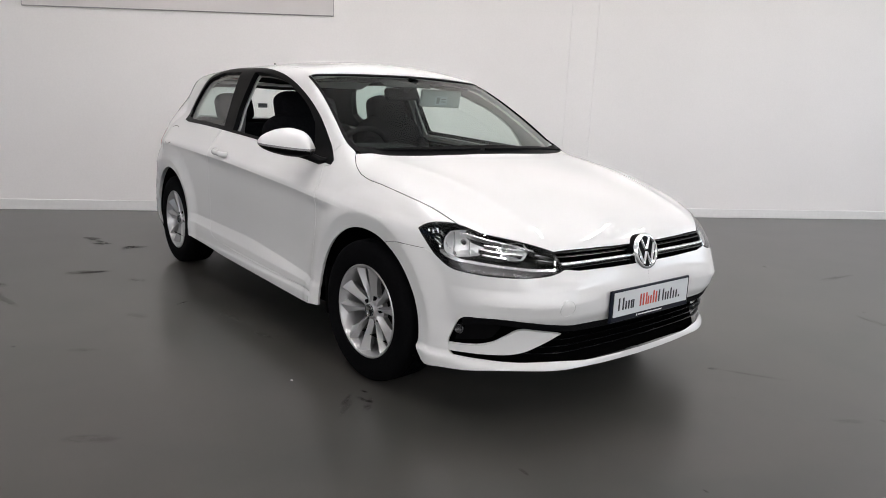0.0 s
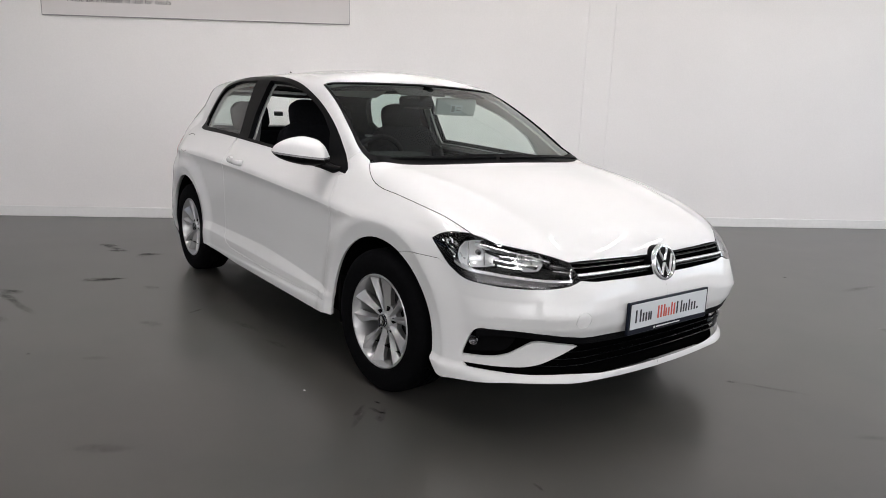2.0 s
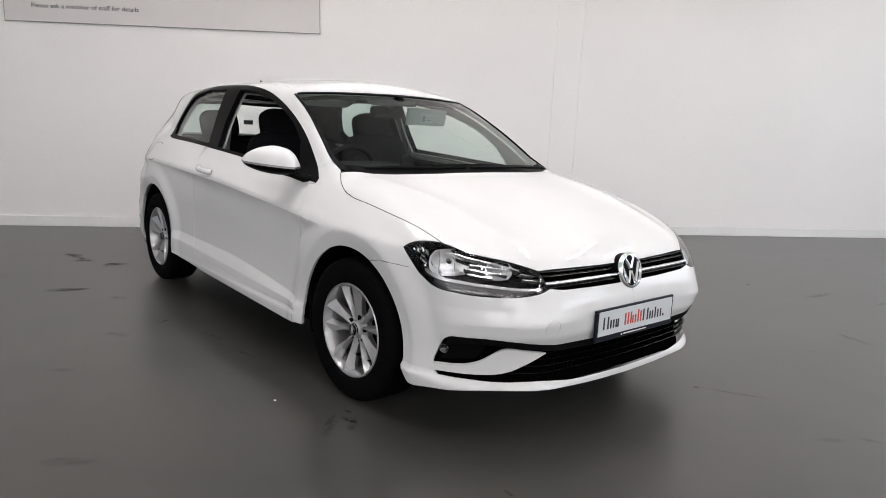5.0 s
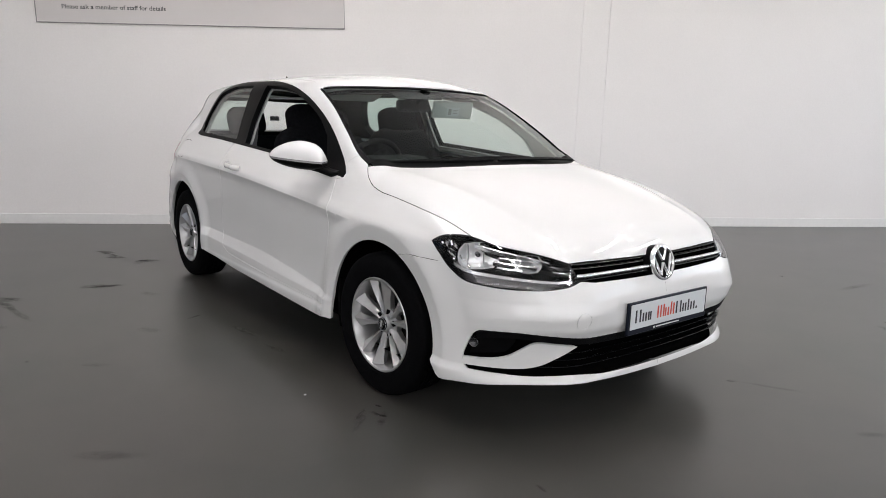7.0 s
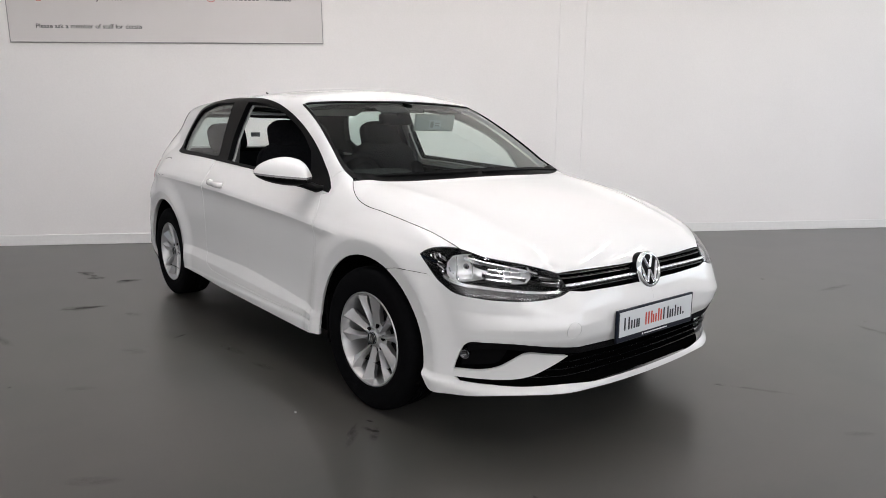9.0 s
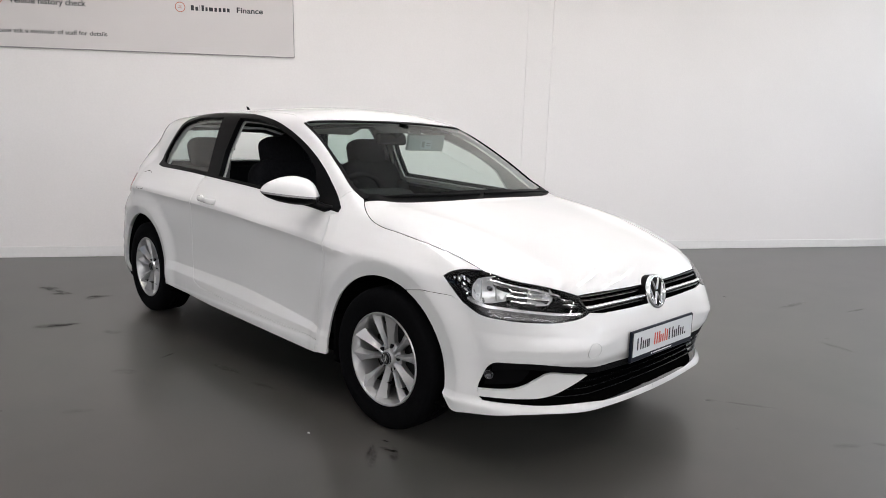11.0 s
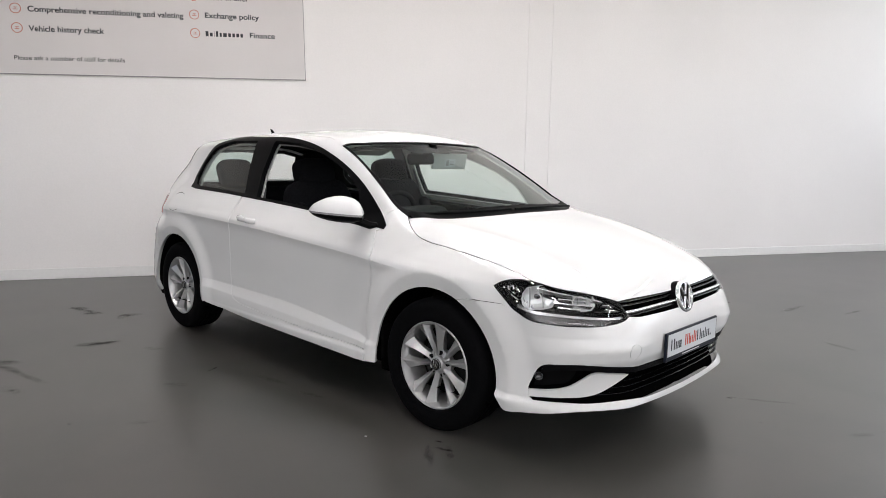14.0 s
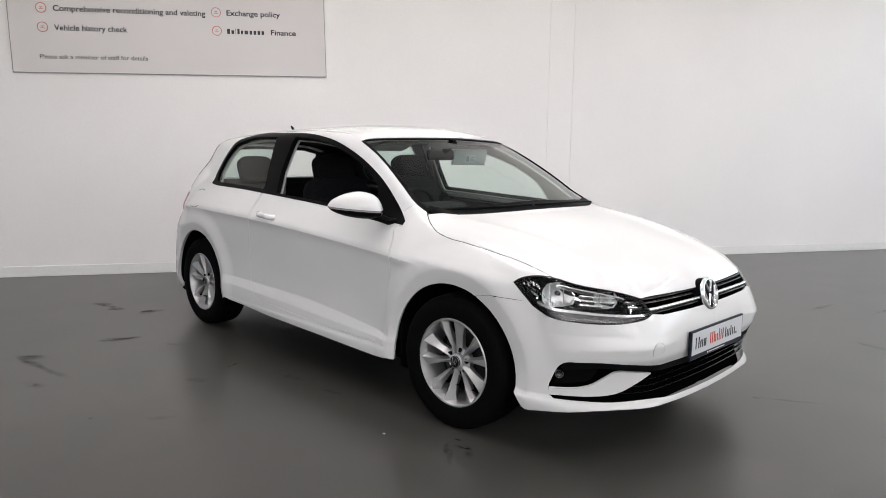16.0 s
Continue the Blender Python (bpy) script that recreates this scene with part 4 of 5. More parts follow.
# show plate; its brand lettering stands as plain upright bars
def plate():
    holder = part("plate_holder", box(2.168, 2.181, -0.266, 0.266, 0.398, 0.529, 0.004), PLATE_DARK, car, "dark plate holder with a narrow caption")
    part("plate", box(2.179, 2.1835, -0.253, 0.253, 0.421, 0.521, 0.001), PLATE_WHITE, holder, "silvery white show plate")
    k = 0.0095

    def bar(y0, y1, z0, z1):
        return box(2.183, 2.1842, y0, y1, z0, z1, 0.0003)

    def stems(y, w, top, n=2):
        return [bar(y + (w - k) * i / max(n - 1, 1), y + (w - k) * i / max(n - 1, 1) + k, 0.446, top) for i in range(n)]

    dark = [stems(-0.226, 0.036, 0.497), stems(-0.181, 0.027, 0.481), stems(-0.146, 0.022, 0.481)]
    red = [stems(-0.086, 0.048, 0.497, 3), stems(-0.034, 0.027, 0.481), stems(0.002, k, 0.500, 1), stems(0.020, k, 0.494, 1)]
    dark += [stems(0.040, 0.038, 0.497), stems(0.087, 0.027, 0.481), stems(0.124, k, 0.494, 1), stems(0.144, 0.030, 0.481), [bar(0.184, 0.194, 0.446, 0.456)]]
    for shapes, ink in ((dark, INK_DARK), (red, INK_RED)):
        for shape in shapes:
            for bm in shape:
                part("plain_bar", bm, ink, holder)
    part("caption", join(box(2.1805, 2.1815, -0.10, -0.092, 0.406, 0.414), box(2.1805, 2.1815, -0.085, 0.075, 0.4075, 0.4125)), INK_WHITE, holder, "white plain bar")


plate()
tow = [np.array(ahead((-0.488 + 0.031 * math.cos(a), 0.488 + 0.031 * math.sin(a)))[0]) for a in np.linspace(0, 2 * math.pi, 28, endpoint=False)]
skin("tow_eye_cover", tow, (-1, 0.3, 0), PAINT, car, 0.02, lift=0.0016, depth=0.004, gap=0.0)


tow_in = [np.array(ahead((-0.488 + 0.0300 * math.cos(a), 0.488 + 0.0300 * math.sin(a)))[0]) for a in np.linspace(0, 2 * math.pi, 28, endpoint=False)]
skin("tow_eye_joint", tow, (-1, 0.3, 0), VISOR, car, 0.02, holes=(tow_in,), lift=0.0024, depth=0.002, gap=0.0)


# headlights
def headlight(left):
    s = -1 if not left else 1
    outline = flow(LAMP_TOP) + flow(LAMP_LOW)
    k = dict(left=left)
    body = skin("headlight", outline, FACE, BLACK_GLOSS, car, 0.025, lift=-0.095, depth=0.01, gap=-0.006, label="clear headlight with black and chrome inside", **k)
    inner = flow([p + (np.mean(outline, axis=0) - p) * 0.055 for p in outline[::4]])
    skin("bezel", outline, FACE, BLACK_GLOSS, body, 0.02, holes=(inner,), lift=-0.002, depth=0.07, gap=-0.001, **k)
    skin("lens", outline, FACE, LENS, body, 0.03, lift=0.001, depth=0.003, gap=0.003, **k)
    skin("chrome_strip", ribbon(P((1.765, -0.812, 0.672), (1.82, -0.802, 0.660), (1.914, -0.755, 0.655), (2.00, -0.672, 0.647), (2.065, -0.575, 0.638), (2.100, -0.478, 0.634)), 0.012), FACE, LAMP_SILVER, body, 0.01, lift=-0.016, depth=0.02, gap=0.0, **k)
    skin("indicator", ribbon(P((1.80, -0.805, 0.652), (1.914, -0.755, 0.645), (2.00, -0.672, 0.637), (2.065, -0.575, 0.628), (2.095, -0.490, 0.625)), 0.034), FACE, SMOKED, body, 0.015, lift=-0.030, depth=0.02, gap=0.0, label="ribbed indicator", **k)
    for a, b, c in (((1.915, -0.705, 0.728), (1.965, -0.640, 0.716), (2.00, -0.580, 0.706)), ((1.905, -0.728, 0.708), (1.965, -0.662, 0.697), (2.01, -0.595, 0.688)), ((1.925, -0.725, 0.687), (1.96, -0.685, 0.680), (1.985, -0.650, 0.675))):
        skin("light_bar", ribbon(P(a, b, c), 0.009), FACE, LAMP_SILVER, body, 0.01, lift=-0.020, depth=0.03, gap=0.0, **k)
    skin("light_bar", ribbon(P((1.815, -0.742, 0.757), (1.88, -0.700, 0.742), (1.95, -0.630, 0.722), (2.02, -0.550, 0.698)), 0.011), FACE, LAMP_SILVER, body, 0.01, lift=-0.012, depth=0.02, gap=0.0, **k)
    for a, b in (((2.02, -0.545, 0.676), (2.055, -0.485, 0.668)), ((2.035, -0.545, 0.658), (2.065, -0.490, 0.652))):
        skin("light_bar", ribbon(P(a, np.mean((a, b), axis=0), b), 0.005), FACE, LAMP_SILVER, body, 0.01, lift=-0.018, depth=0.02, gap=0.0, **k)
    for x, y, z, r in ((1.792, -0.708, 0.700, 0.070), (1.936, -0.590, 0.680, 0.046)):
        place = pose(x, -s * y if left else y, z, 0, 0, 62 if not left else 118)
        bowl = lathe([(r, -0.034), (r * 0.985, -0.032), (r * 0.88, -0.004), (r * 0.62, 0.018), (r * 0.25, 0.030), (0.0, 0.03)], 14)
        for v in bowl.verts:
            q = max(abs(v.co.x), abs(v.co.z), 1e-6)
            grow = 1 + 0.5 * (math.hypot(v.co.x, v.co.z) / q - 1)
            v.co.x, v.co.y, v.co.z = v.co.x * grow * 1.18, v.co.y * 0.5 - 0.017, v.co.z * grow * 0.76
        bmesh.ops.transform(bowl, matrix=place, verts=bowl.verts[:])
        part("reflector", bowl, REFLECTOR, body, "faceted bowl reflector")
        bulb = lathe([(0.0, -0.024), (r * 0.13, -0.021), (r * 0.15, 0.0), (0.0, 0.0)], 16)
        bmesh.ops.transform(bulb, matrix=place, verts=bulb.verts[:])
        part("bulb", bulb, DARK_LAMP, body, "", True)
        for across in (-0.62, 0.30):
            fin = tube([(across * r, -0.030, -0.62 * r), (across * r * 0.92, -0.026, 0.0), (across * r, -0.030, 0.62 * r)], 0.0028, 6)
            bmesh.ops.transform(fin, matrix=place, verts=fin.verts[:])
            part("reflector_fin", fin, LAMP_SILVER, body, "", True)
    # jewelled corner
    rng = random.Random(5)
    for i in range(16):
        k1, k2 = rng.random(), rng.random()
        q = side((1.684 + 0.105 * k1 + 0.045 * k2, 0.735 - 0.088 * k1 + 0.018 * k2))[0]
        wide, tall = rng.uniform(0.004, 0.011), rng.uniform(0.002, 0.004)
        bm = box(-wide, wide, -0.003, 0.003, -tall, tall, 0.001, m=pose(q[0], (q[1] + 0.026) * (-1 if left else 1), q[2], rng.uniform(-30, 30), rng.uniform(20, 70), 20))
        part("facet", bm, CHROME, body)


SMOKED = material("smoked_indicator", (0.13, 0.127, 0.13), 0.25, metal=0.7, bump=0.5, bump_scale=140, grain=0.55, grain_scale=70)
DARK_LAMP = material("dark_lamp", (0.10, 0.10, 0.105), 0.15, metal=0.8)
REFLECTOR = material("lamp_reflector", (0.88, 0.885, 0.89), 0.32, metal=0.6, bump=0.3, bump_scale=55)
for left in (False, True):
    headlight(left)

# fog lamps in the corners of the bumper
for s in (-1, 1):
    bm = lathe([(0.0, 0.004), (0.008, 0.002), (0.014, -0.006), (0.016, -0.008), (0.018, -0.006), (0.019, 0.02), (0.0, 0.02)], 24)
    bmesh.ops.transform(bm, matrix=pose(1.868, s * 0.772, 0.382, 0, 0, 35 if s < 0 else 145), verts=bm.verts[:])
    part("fog_light", bm, DARK_LAMP, car, "small round fog light", True)


# door mirrors
def door_mirror(s):
    M = pose(0.668, -0.905, 1.003, 0, 4, 44) if s < 0 else pose(0.630, -0.888, 0.972, 0, 4, 44)
    if s > 0:
        M = Matrix.Diagonal((1, -1, 1, 1)) @ M

    top = curve([-0.142, -0.125, -0.09, -0.04, 0.02, 0.075, 0.112, 0.132, 0.139], [-0.008, 0.016, 0.040, 0.062, 0.0735, 0.066, 0.044, 0.012, -0.012])
    low = curve([-0.142, -0.12, -0.08, -0.03, 0.03, 0.08, 0.139], [-0.020, -0.036, -0.049, -0.058, -0.062, -0.060, -0.046])
    deep = curve([-0.142, -0.125, -0.09, -0.04, 0.02, 0.08, 0.115, 0.139], [0.006, 0.024, 0.044, 0.057, 0.064, 0.062, 0.054, 0.042])

    def shell(z0, z1, grow=1.0):
        """A slice of the rounded housing between two heights (None: out to its skin); the long axis is local x, the tip at -x."""
        bm, rings, n = bmesh.new(), [], 24
        for x in np.linspace(-0.142, 0.139, 30):
            hi = float(top(x)) if z1 is None else min(z1, float(top(x)))
            lo = float(low(x)) if z0 is None else max(z0, float(low(x)))
            hi = max(hi, lo + 0.0006)
            t, b, d = float(top(x)) + 0.001, float(low(x)) - 0.001, float(deep(x)) * grow
            ring = []
            for i in range(n):
                half, k = (1, i) if i < n // 2 else (-1, n - 1 - i)
                z = lo + (hi - lo) * (0.5 - 0.5 * math.cos(math.pi * k / (n // 2 - 1)))
                mid = -0.014
                e = (z - mid) / (t - mid) if z > mid else (mid - z) / (mid - b)
                y = d * max(0.0, 1 - min(abs(e), 1.0) ** 2.3) ** 0.5
                ring.append(bm.verts.new((x * grow, half * max(y, 0.0015), z)))
            rings.append(ring)
        for p, q in zip(rings, rings[1:]):
            for i in range(n):
                bm.faces.new((p[i], p[(i + 1) % n], q[(i + 1) % n], q[i]))
        bm.faces.new(rings[0][::-1])
        bm.faces.new(rings[-1])
        bmesh.ops.transform(bm, matrix=M, verts=bm.verts[:])
        bmesh.ops.recalc_face_normals(bm, faces=bm.faces[:])
        return bm

    cap = part("door_mirror", shell(-0.014, None), PAINT, car, "white capped door mirror with black underside", True, 50)
    part("indicator", shell(-0.024, -0.0135, 0.992), LENS_SOLID, cap, "clear indicator strip", True, 50)
    part("underside", shell(None, -0.0235, 0.985), BLACK_TRIM, cap, "", True, 50)
    f = lambda x, y, z: (x, y * -s, z)
    arm = join(tube([f(0.705, -0.865, 0.958), f(0.745, -0.825, 0.946), f(0.79, -0.785, 0.925), f(0.83, -0.765, 0.928)], [0.026, 0.028, 0.026, 0.016], 14, 0.75))
    part("arm", arm, BLACK_TRIM, cap, "", True, 60)
    return cap


LENS_SOLID = material("indicator_lens", (0.55, 0.55, 0.56), 0.08, metal=0.6, bump=0.5, bump_scale=120)
for s in (-1, 1):
    door_mirror(s)


# door handles, fuel flap
def handle(left):
    s = 1 if left else -1
    base = side((-0.30, 0.868))[0]
    y = base[1]
    pts = [(-0.392, y + 0.004, 0.884), (-0.376, y - 0.020, 0.883), (-0.30, y - 0.027, 0.878), (-0.232, y - 0.023, 0.873), (-0.214, y + 0.002, 0.871)]
    pts = [(p[0], p[1] * (-s), p[2]) for p in flow(pts, 4)] if left else flow(pts, 4)
    pts = [tuple(map(float, p)) for p in pts]
    h = part("handle", tube(pts, 0.0115, 12, 1.45), PAINT, doors[left], "white pull handle", True, 60)
    cup = [(-0.30 + 0.085 * math.cos(a), 0.864 + 0.030 * math.sin(a)) for a in np.linspace(0, 2 * math.pi, 26, endpoint=False)]
    skin("handle_cup", side(*cup), (0, 1, 0), CUP, doors[left], 0.02, lift=0.0012, depth=0.002, left=left)


CUP = PAINT
for left in (False, True):
    handle(left)
for a0, a1 in ((58, 128), (238, 308)):
    turns = np.radians(np.linspace(a0, a1, 12))
    rim = [(-1.338 + 0.105 * math.cos(a), 0.927 + 0.064 * math.sin(a)) for a in turns]
    rim += [(-1.338 + 0.1035 * math.cos(a), 0.927 + 0.0615 * math.sin(a)) for a in turns[::-1]]
    skin("fuel_flap_joint", side(*rim), (0, 1, 0), GAP, car, 0.02, lift=0.0015, depth=0.001, gap=0.0)

# aerial, wipers, cowl
bm = join(tube([(-1.33, 0, 1.405), (-1.345, 0, 1.437), (-1.37, 0, 1.463), (-1.385, 0, 1.472)], [0.020, 0.013, 0.008, 0.004], 10))
part("aerial", bm, BLACK_TRIM, car, "short black roof aerial", True)
cowl = flow(above((1.018, -0.692), (1.085, -0.578), (1.152, -0.298), (1.170, 0.0))) + P((1.09, 0.0, 1.02), (1.075, -0.3, 1.015), (1.01, -0.58, 1.01), (0.955, -0.692, 0.998))
skin("cowl", cowl, (-0.55, 0, -0.83), BLACK_TRIM, car, 0.03, lift=0.001, depth=0.012, both=True, gap=0.0)
for p in ([(1.06, 0.62, 0.985), (1.10, 0.40, 0.995), (1.125, 0.15, 0.998), (1.13, -0.02, 0.999)], [(1.125, -0.05, 0.999), (1.11, -0.28, 0.997), (1.06, -0.48, 0.994), (1.005, -0.62, 0.988)]):
    part("wiper", tube(p, 0.005, 8, 1.2), BLACK_TRIM, car, "black wiper arm", True)
edge_out, edge_in = flow(A_EDGE), [p + np.array((0.004, 0.010 + 0.016 * (1.34 - p[2]) / 0.36, 0.003)) for p in flow(A_EDGE)]
for s in (False, True):
    skin("windscreen_seal", edge_out + edge_in[::-1], (-0.75, 0.3, -0.6), BLACK_TRIM, car, 0.02, lift=0.002, depth=0.01, left=s, gap=0.0)
top_out = above(*HEADER)
top_in = [p + np.array((0.016, 0, -0.009)) for p in top_out]
skin("windscreen_seal", flow(top_out) + flow(top_in)[::-1], (-0.75, 0, -0.66), BLACK_TRIM, car, 0.02, lift=0.0005, depth=0.006, both=True, gap=0.0)

# mud flaps
for x, s in ((0.930, -1), (0.930, 1), (-0.935, -1), (-0.935, 1)):
    part("mud_guard", box(x + 0.008, x + 0.026, s * 0.70 if s > 0 else -0.838, 0.838 if s > 0 else -0.70, 0.268, 0.44 if x > 0 else 0.34, 0.005), LINER, car)


# ---- the cabin ----
def rounded(x0, x1, y0, y1, z0, z1, bevel, m=None, segs=4):
    return box(x0, x1, y0, y1, z0, z1, bevel, segs, m)


def cushion(x0, x1, y0, y1, z0, z1, m, e=0.5):
    """A plump padded block."""
    bm = bmesh.new()
    bmesh.ops.create_uvsphere(bm, u_segments=28, v_segments=18, radius=1.0)
    for v in bm.verts:
        p = [math.copysign(abs(c) ** e, c) for c in v.co]
        v.co = m @ Vector(((x0 + x1) / 2 + p[0] * (x1 - x0) / 2, (y0 + y1) / 2 + p[1] * (y1 - y0) / 2, (z0 + z1) / 2 + p[2] * (z1 - z0) / 2))
    return bm


def front_seat(y, x=0.06):
    seat = part("front_seat", rounded(-0.28 + x, 0.24 + x, y - 0.25, y + 0.25, 0.40, 0.55, 0.06), CLOTH, car, "dark cloth front seat", True, 60)
    lean = pose(-0.24 + x, y, 0.475, 0, -17, 0)
    part("backrest", cushion(-0.09, 0.08, -0.25, 0.25, -0.05, 0.665, lean, 0.42), CLOTH, seat, "", True, 60)
    part("bolster", join(rounded(-0.05, 0.13, -0.255, -0.17, 0.05, 0.50, 0.04, lean), rounded(-0.05, 0.13, 0.17, 0.255, 0.05, 0.50, 0.04, lean)), CLOTH, seat, "", True, 60)
    part("headrest", cushion(-0.06, 0.065, -0.145, 0.145, 0.60, 0.81, lean), CLOTH, seat, "", True, 60)
    for o in (-0.06, 0.06):
        part("headrest_post", tube([lean @ Vector((0, o, 0.58)), lean @ Vector((0, o, 0.66))], 0.007), CHROME, seat, "", True)
    return seat


front_seat(-0.36, 0.15)
front_seat(0.36, 0.09)
bench = part("rear_seat", rounded(-1.10, -0.62, -0.62, 0.62, 0.40, 0.56, 0.06), CLOTH, car, "dark cloth rear bench", True, 60)
lean = pose(-1.06, 0, 0.50, 0, -22, 0)
part("backrest", rounded(-0.08, 0.07, -0.60, 0.60, 0.0, 0.56, 0.06, lean), CLOTH, bench, "", True, 60)
for y in (-0.36, 0.36):
    part("headrest", cushion(-0.055, 0.055, y - 0.14, y + 0.14, 0.57, 0.78, lean), CLOTH, bench, "", True, 60)
part("parcel_shelf", rounded(-1.75, -1.32, -0.58, 0.58, 0.94, 0.97, 0.01), DASH, car)

part("dashboard", join(rounded(0.62, 1.04, -0.66, 0.66, 0.62, 0.955, 0.05), rounded(0.55, 0.75, -0.62, 0.62, 0.55, 0.90, 0.06), rounded(0.60, 0.80, -0.54, -0.18, 0.86, 1.0, 0.05)), DASH, car, "dark soft dashboard", True, 60)
part("console", rounded(0.0, 0.65, -0.12, 0.12, 0.35, 0.62, 0.04), DASH, car, "", True, 60)
wheel_m = pose(0.46, -0.36, 0.90, 0, -66, 0)
ringpts = [wheel_m @ Vector((0.185 * math.cos(a), 0.185 * math.sin(a), 0)) for a in np.linspace(0, 2 * math.pi, 48)]
steer = part("steering_wheel", tube(ringpts, 0.015, 10), BLACK_GRAIN, car, "black steering wheel", True, 60)
part("hub", rounded(-0.08, 0.07, -0.075, 0.075, -0.04, 0.02, 0.02, wheel_m), BLACK_GRAIN, steer, "", True, 60)
part("spokes", join(tube([wheel_m @ Vector((0, -0.18, 0)), wheel_m @ Vector((0, 0.18, 0))], 0.016, 8), tube([wheel_m @ Vector((0, 0, 0)), wheel_m @ Vector((-0.18, 0, 0))], 0.016, 8)), BLACK_GRAIN, steer, "", True)
rear_mirror = part("rear_view_mirror", rounded(-0.022, 0.022, -0.115, 0.115, -0.034, 0.034, 0.018, pose(0.385, -0.035, 1.262, 0, -8, 6)), BLACK_GRAIN, car, "black rear-view mirror", True, 60)
part("stem", join(tube([(0.40, -0.02, 1.28), (0.44, 0.0, 1.325), (0.45, 0.0, 1.36)], [0.018, 0.026, 0.04], 12)), BLACK_GRAIN, rear_mirror, "", True, 60)
VM = pose(0.255, 0.372, 1.292, 0, 14, -6)
visor = part("sun_visor", rounded(-0.011, 0.011, -0.147, 0.147, -0.100, 0.008, 0.010, VM), VISOR, car, "grey sun visor hanging down", True, 60)
part("sticker", join(box(0.0112, 0.0122, -0.045, 0.045, -0.083, -0.028, m=VM)), PLATE_WHITE, visor, "white warning sticker")
part("sticker_print", join(box(0.0123, 0.0129, -0.035, -0.012, -0.075, -0.036, m=VM), box(0.0123, 0.0129, 0.0, 0.034, -0.050, -0.044, m=VM), box(0.0123, 0.0129, 0.0, 0.034, -0.066, -0.060, m=VM)), GREY_TRIM, visor)
for s in (-1, 1):
    VD = pose(0.30, s * 0.36, 1.335, 0, 70, 0)
    if s < 0:
        part("sun_visor", rounded(-0.011, 0.011, -0.19, 0.19, -0.14, 0.0, 0.010, VD), VISOR, car, "grey sun visor folded up", True, 60)
    belt = [(-0.40, s * 0.665, 1.18), (-0.385, s * 0.70, 0.95), (-0.36, s * 0.73, 0.60)]
    part("seat_belt", tube(belt, 0.024, 8, 0.15), INK_GREY, car, "", True)


# ---- the sign on the wall ----
TILT_SIGN = math.degrees(math.atan2(0.07, 2.95))
SIGN_M = ROOM @ pose(0.372, 0, 1.990, 0, -TILT_SIGN, 0)
sign = thing("wall_sign", "large pale grey wall sign with service list and icons", "sign")
sign.matrix_world = SIGN_M
SW, SH = 2.955, 1.75


def on_sign(name, bm, mat, label=""):
    return part(name, bm, mat, sign, label)


on_sign("board", box(0, SW, 0.003, 0.024, 0, SH, 0.002), SIGN)
on_sign("edge_strip", join(box(0.0, SW, 0.002, 0.0255, -0.006, -0.0005), box(SW + 0.0005, SW + 0.006, 0.002, 0.0255, -0.006, SH), box(-0.006, -0.0005, 0.002, 0.0255, -0.006, SH)), SIGN_EDGE)


def lettering(words, x, z, width, size, mat, weight=0.0):
    """A line of writing, as wide as the sign has it."""
    c = bpy.data.curves.new("writing", "FONT")
    c.body, c.size, c.extrude, c.offset = words, size, 0.0004, weight
    tmp = bpy.data.objects.new("tmp", c)
    scene.collection.objects.link(tmp)
    bpy.context.view_layer.update()
    me = bpy.data.meshes.new_from_object(tmp.evaluated_get(bpy.context.evaluated_depsgraph_get()))
    bpy.data.objects.remove(tmp)
    xs = [v.co.x for v in me.vertices]
    k = width / max(xs)
    for v in me.vertices:
        v.co = (x + v.co.x * k, 0.0250 - v.co.z, z + v.co.y)
    me.flip_normals()
    me.materials.clear()
    me.materials.append(mat)
    ob = new("writing", me)
    ob.parent = sign
    return ob


for words, x, z, w in (("Comprehensive reconditioning and valeting", 0.385, 0.575, 1.385), ("Vehicle history check", 0.385, 0.395, 0.65), ("Multi-point check", 0.385, 0.755, 0.555), ("Exchange policy", 1.97, 0.590, 0.535), ("Trade-in offer", 1.97, 0.770, 0.44), ("Finance", 2.40, 0.410, 0.258)):
    lettering(words, x, z, w, 0.074, INK_DARK, 0.0016)
lettering("Please ask a member of staff for details", 0.235, 0.128, 0.968, 0.058, INK_GREY, 0.0007)
x = 1.972
for w, h in ((0.036, 0.05), (0.034, 0.037), (0.012, 0.053), (0.030, 0.053), (0.028, 0.037), (0.044, 0.037), (0.034, 0.037), (0.034, 0.037), (0.034, 0.037), (0.032, 0.037)):
    on_sign("plain_bar", box(x, x + w - 0.008, 0.0245, 0.0252, 0.410, 0.410 + h), INK_DARK)
    x += w + 0.006
for x, z in ((0.285, 0.600), (0.285, 0.422), (0.285, 0.782), (1.873, 0.617), (1.873, 0.437), (1.873, 0.797)):
    bm = lathe([(0.041, 0.0242), (0.048, 0.0242), (0.048, 0.0256), (0.041, 0.0256), (0.041, 0.0242)], 32)
    bmesh.ops.translate(bm, vec=(x, 0, z), verts=bm.verts[:])
    icon = on_sign("icon", bm, INK_ROSE, "small round rose icon")
    part("icon_mark", join(box(x - 0.020, x + 0.020, 0.0243, 0.0252, z - 0.012, z - 0.007), box(x - 0.014, x + 0.014, 0.0243, 0.0252, z + 0.007, z + 0.012), box(x - 0.003, x + 0.003, 0.0243, 0.0252, z - 0.006, z + 0.006)), INK_ROSE, icon)


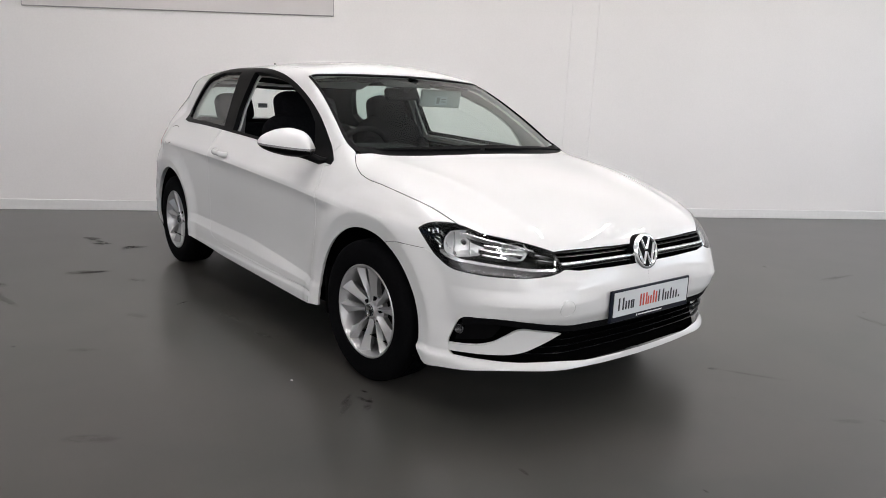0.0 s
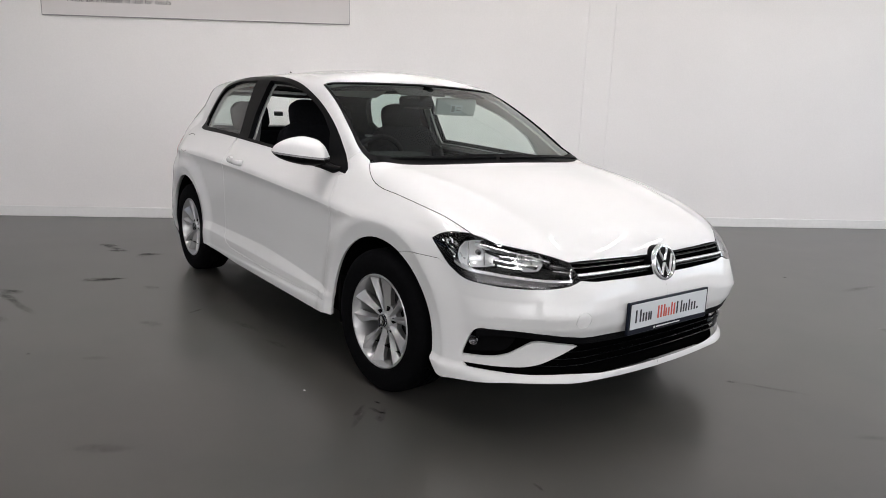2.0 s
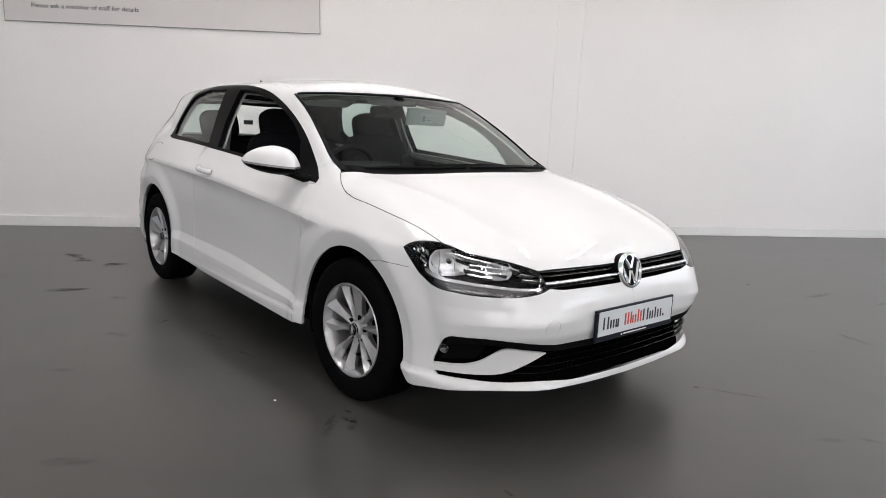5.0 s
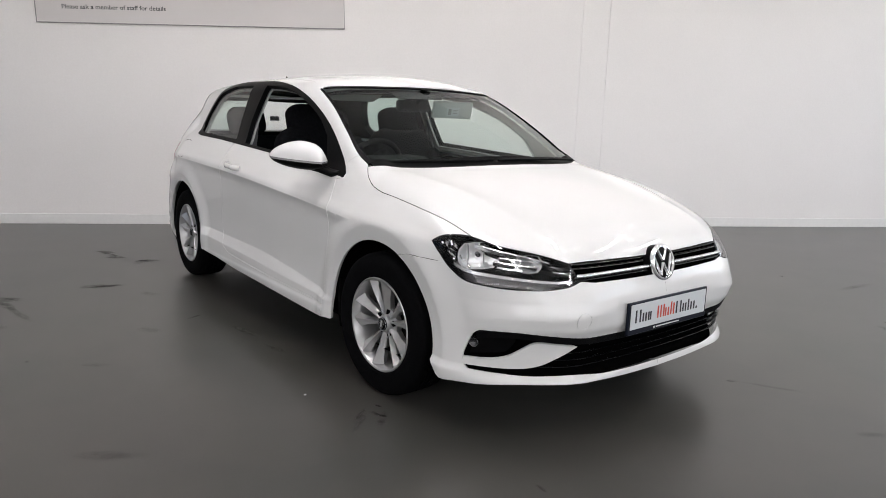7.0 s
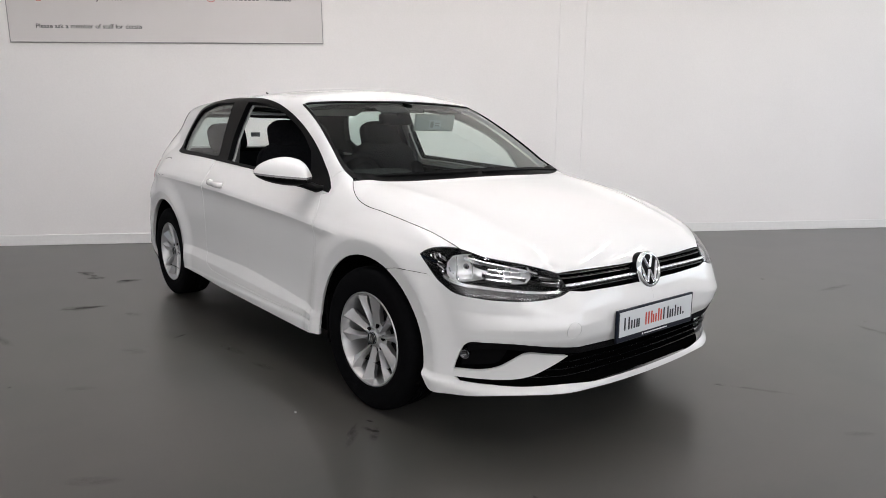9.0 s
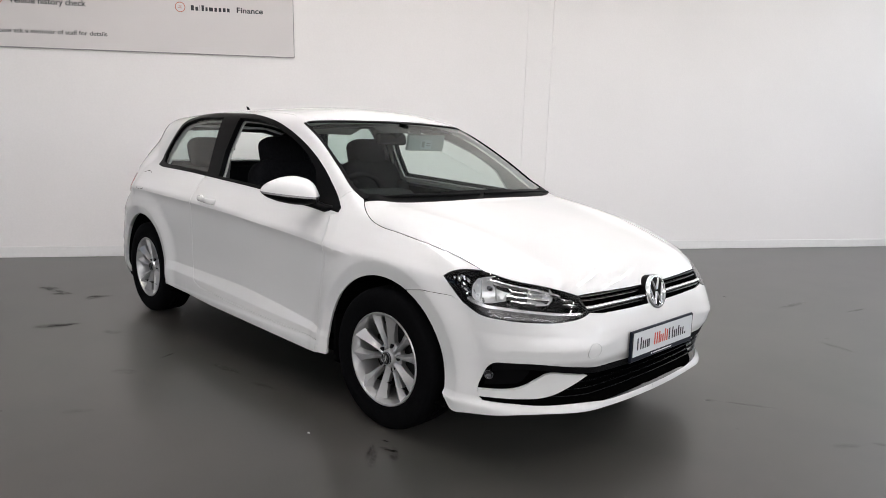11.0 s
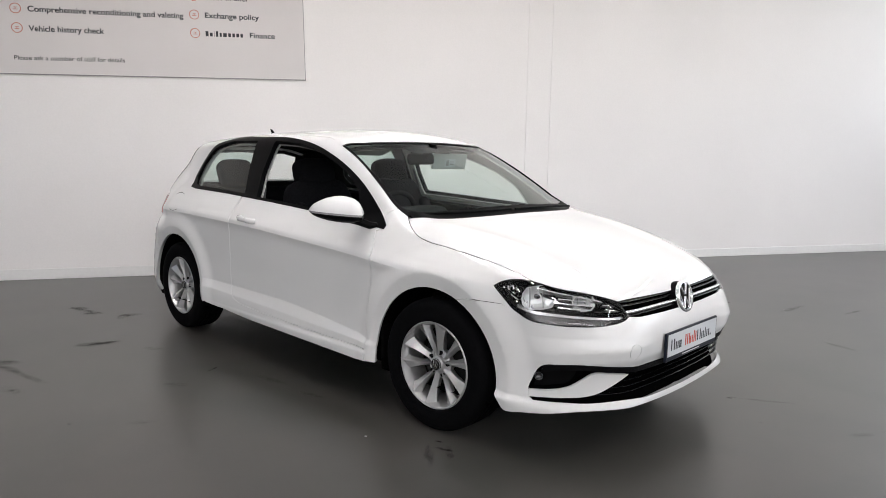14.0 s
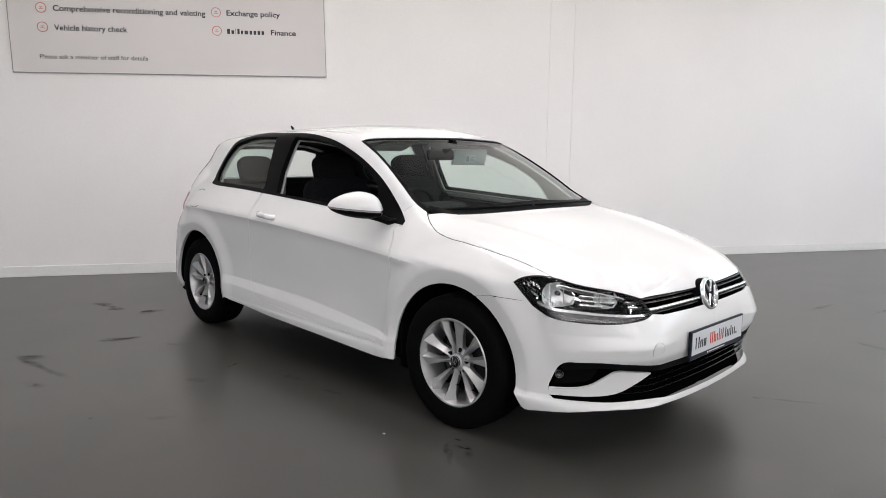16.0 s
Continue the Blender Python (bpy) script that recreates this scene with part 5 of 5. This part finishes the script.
# ---- scuffs and specks on the floor ----
ROUND = bpy.data.meshes.new("scuff_mark")
ROUND.from_pydata([(math.cos(2 * math.pi * k / 24), math.sin(2 * math.pi * k / 24), 0) for k in range(24)], [], [tuple(range(24))])
SCUFF_MESHES = {}


def scuff(x0, y0, x1, y1, width, mat):
    """A soft smear between two places on the floor."""
    me = SCUFF_MESHES.get(mat.name)
    if me is None:
        me = ROUND.copy()
        me.materials.append(mat)
        SCUFF_MESHES[mat.name] = me
    ob = new("scuff_mark", me)
    ob.parent = floor
    long = math.hypot(x1 - x0, y1 - y0) / 2 + width
    lift = 0.0008 + 0.0002 * (len(floor.children) % 6)
    ob.matrix_basis = pose((x0 + x1) / 2, (y0 + y1) / 2, lift, 0, 0, math.degrees(math.atan2(y1 - y0, x1 - x0))) @ Matrix.Diagonal((long, width, 1, 1))
    return ob


for mark in (
    (-2.52, -1.22, -2.13, -1.08, 0.035), (-2.51, -1.19, -2.40, -1.12, 0.05), (-2.23, -1.19, -2.16, -1.12, 0.05), (-1.96, -1.01, -1.92, -0.91, 0.06),
    (-1.29, -1.52, -1.25, -1.42, 0.075), (-1.26, -1.44, -1.23, -1.32, 0.045), (-1.20, -2.04, -0.90, -1.98, 0.04), (-1.25, -2.02, -1.16, -1.95, 0.06),
    (-0.215, -1.19, -0.255, -1.10, 0.013), (-0.62, -2.10, -0.615, -2.098, 0.016), (0.08, -2.04, 0.085, -2.038, 0.012), (1.50, -0.975, 1.54, -0.95, 0.014),
    (1.42, -0.925, 1.45, -0.915, 0.011), (1.47, -0.975, 1.50, -0.965, 0.016), (2.21, 1.75, 2.215, 1.752, 0.012), (2.15, 2.43, 2.155, 2.432, 0.014),
    (1.12, 3.16, 1.13, 3.165, 0.020), (2.38, 0.39, 2.384, 0.392, 0.009), (2.00, 3.42, 2.06, 3.72, 0.022), (2.722, -0.407, 2.735, -0.409, 0.008),
    (2.13, 0.63, 2.15, 0.66, 0.020), (2.278, -0.82, 2.318, -0.824, 0.012)):
    scuff(*mark, DARK_SMUDGE)
for mark in (
    (-0.95, -2.00, -0.60, -1.93, 0.035), (0.27, -1.82, 0.32, -1.74, 0.035), (2.16, 0.66, 2.43, 0.81, 0.020), (1.60, 3.08, 1.65, 3.55, 0.045), (2.15, 2.30, 2.38, 2.22, 0.040),
    (2.75, 0.54, 2.81, 0.62, 0.030), (2.85, 0.70, 2.93, 0.75, 0.022), (1.20, -2.02, 1.30, -1.88, 0.040), (1.46, -0.99, 1.59, -1.13, 0.020), (1.42, -0.97, 1.52, -1.09, 0.016),
    (1.50, -0.93, 1.62, -1.03, 0.025)):
    scuff(*mark, FAINT_SMUDGE)
for mark in (
    (-0.93, -1.24, -0.87, -1.20, 0.05), (-0.15, -1.45, -0.08, -1.41, 0.05), (-1.88, -1.05, -1.98, -0.98, 0.05), (-0.70, -2.12, -0.55, -2.08, 0.05), (0.05, -1.02, 0.30, -0.98, 0.035),
    (0.45, -1.00, 0.62, -0.96, 0.03)):
    scuff(*mark, PALE_SMUDGE)
tagged(part("paper_scrap", box(1.155, 1.167, -1.126, -1.117, 0.0, 0.003, 0.001), INK_WHITE), "tiny white paper scrap on the floor", "litter")
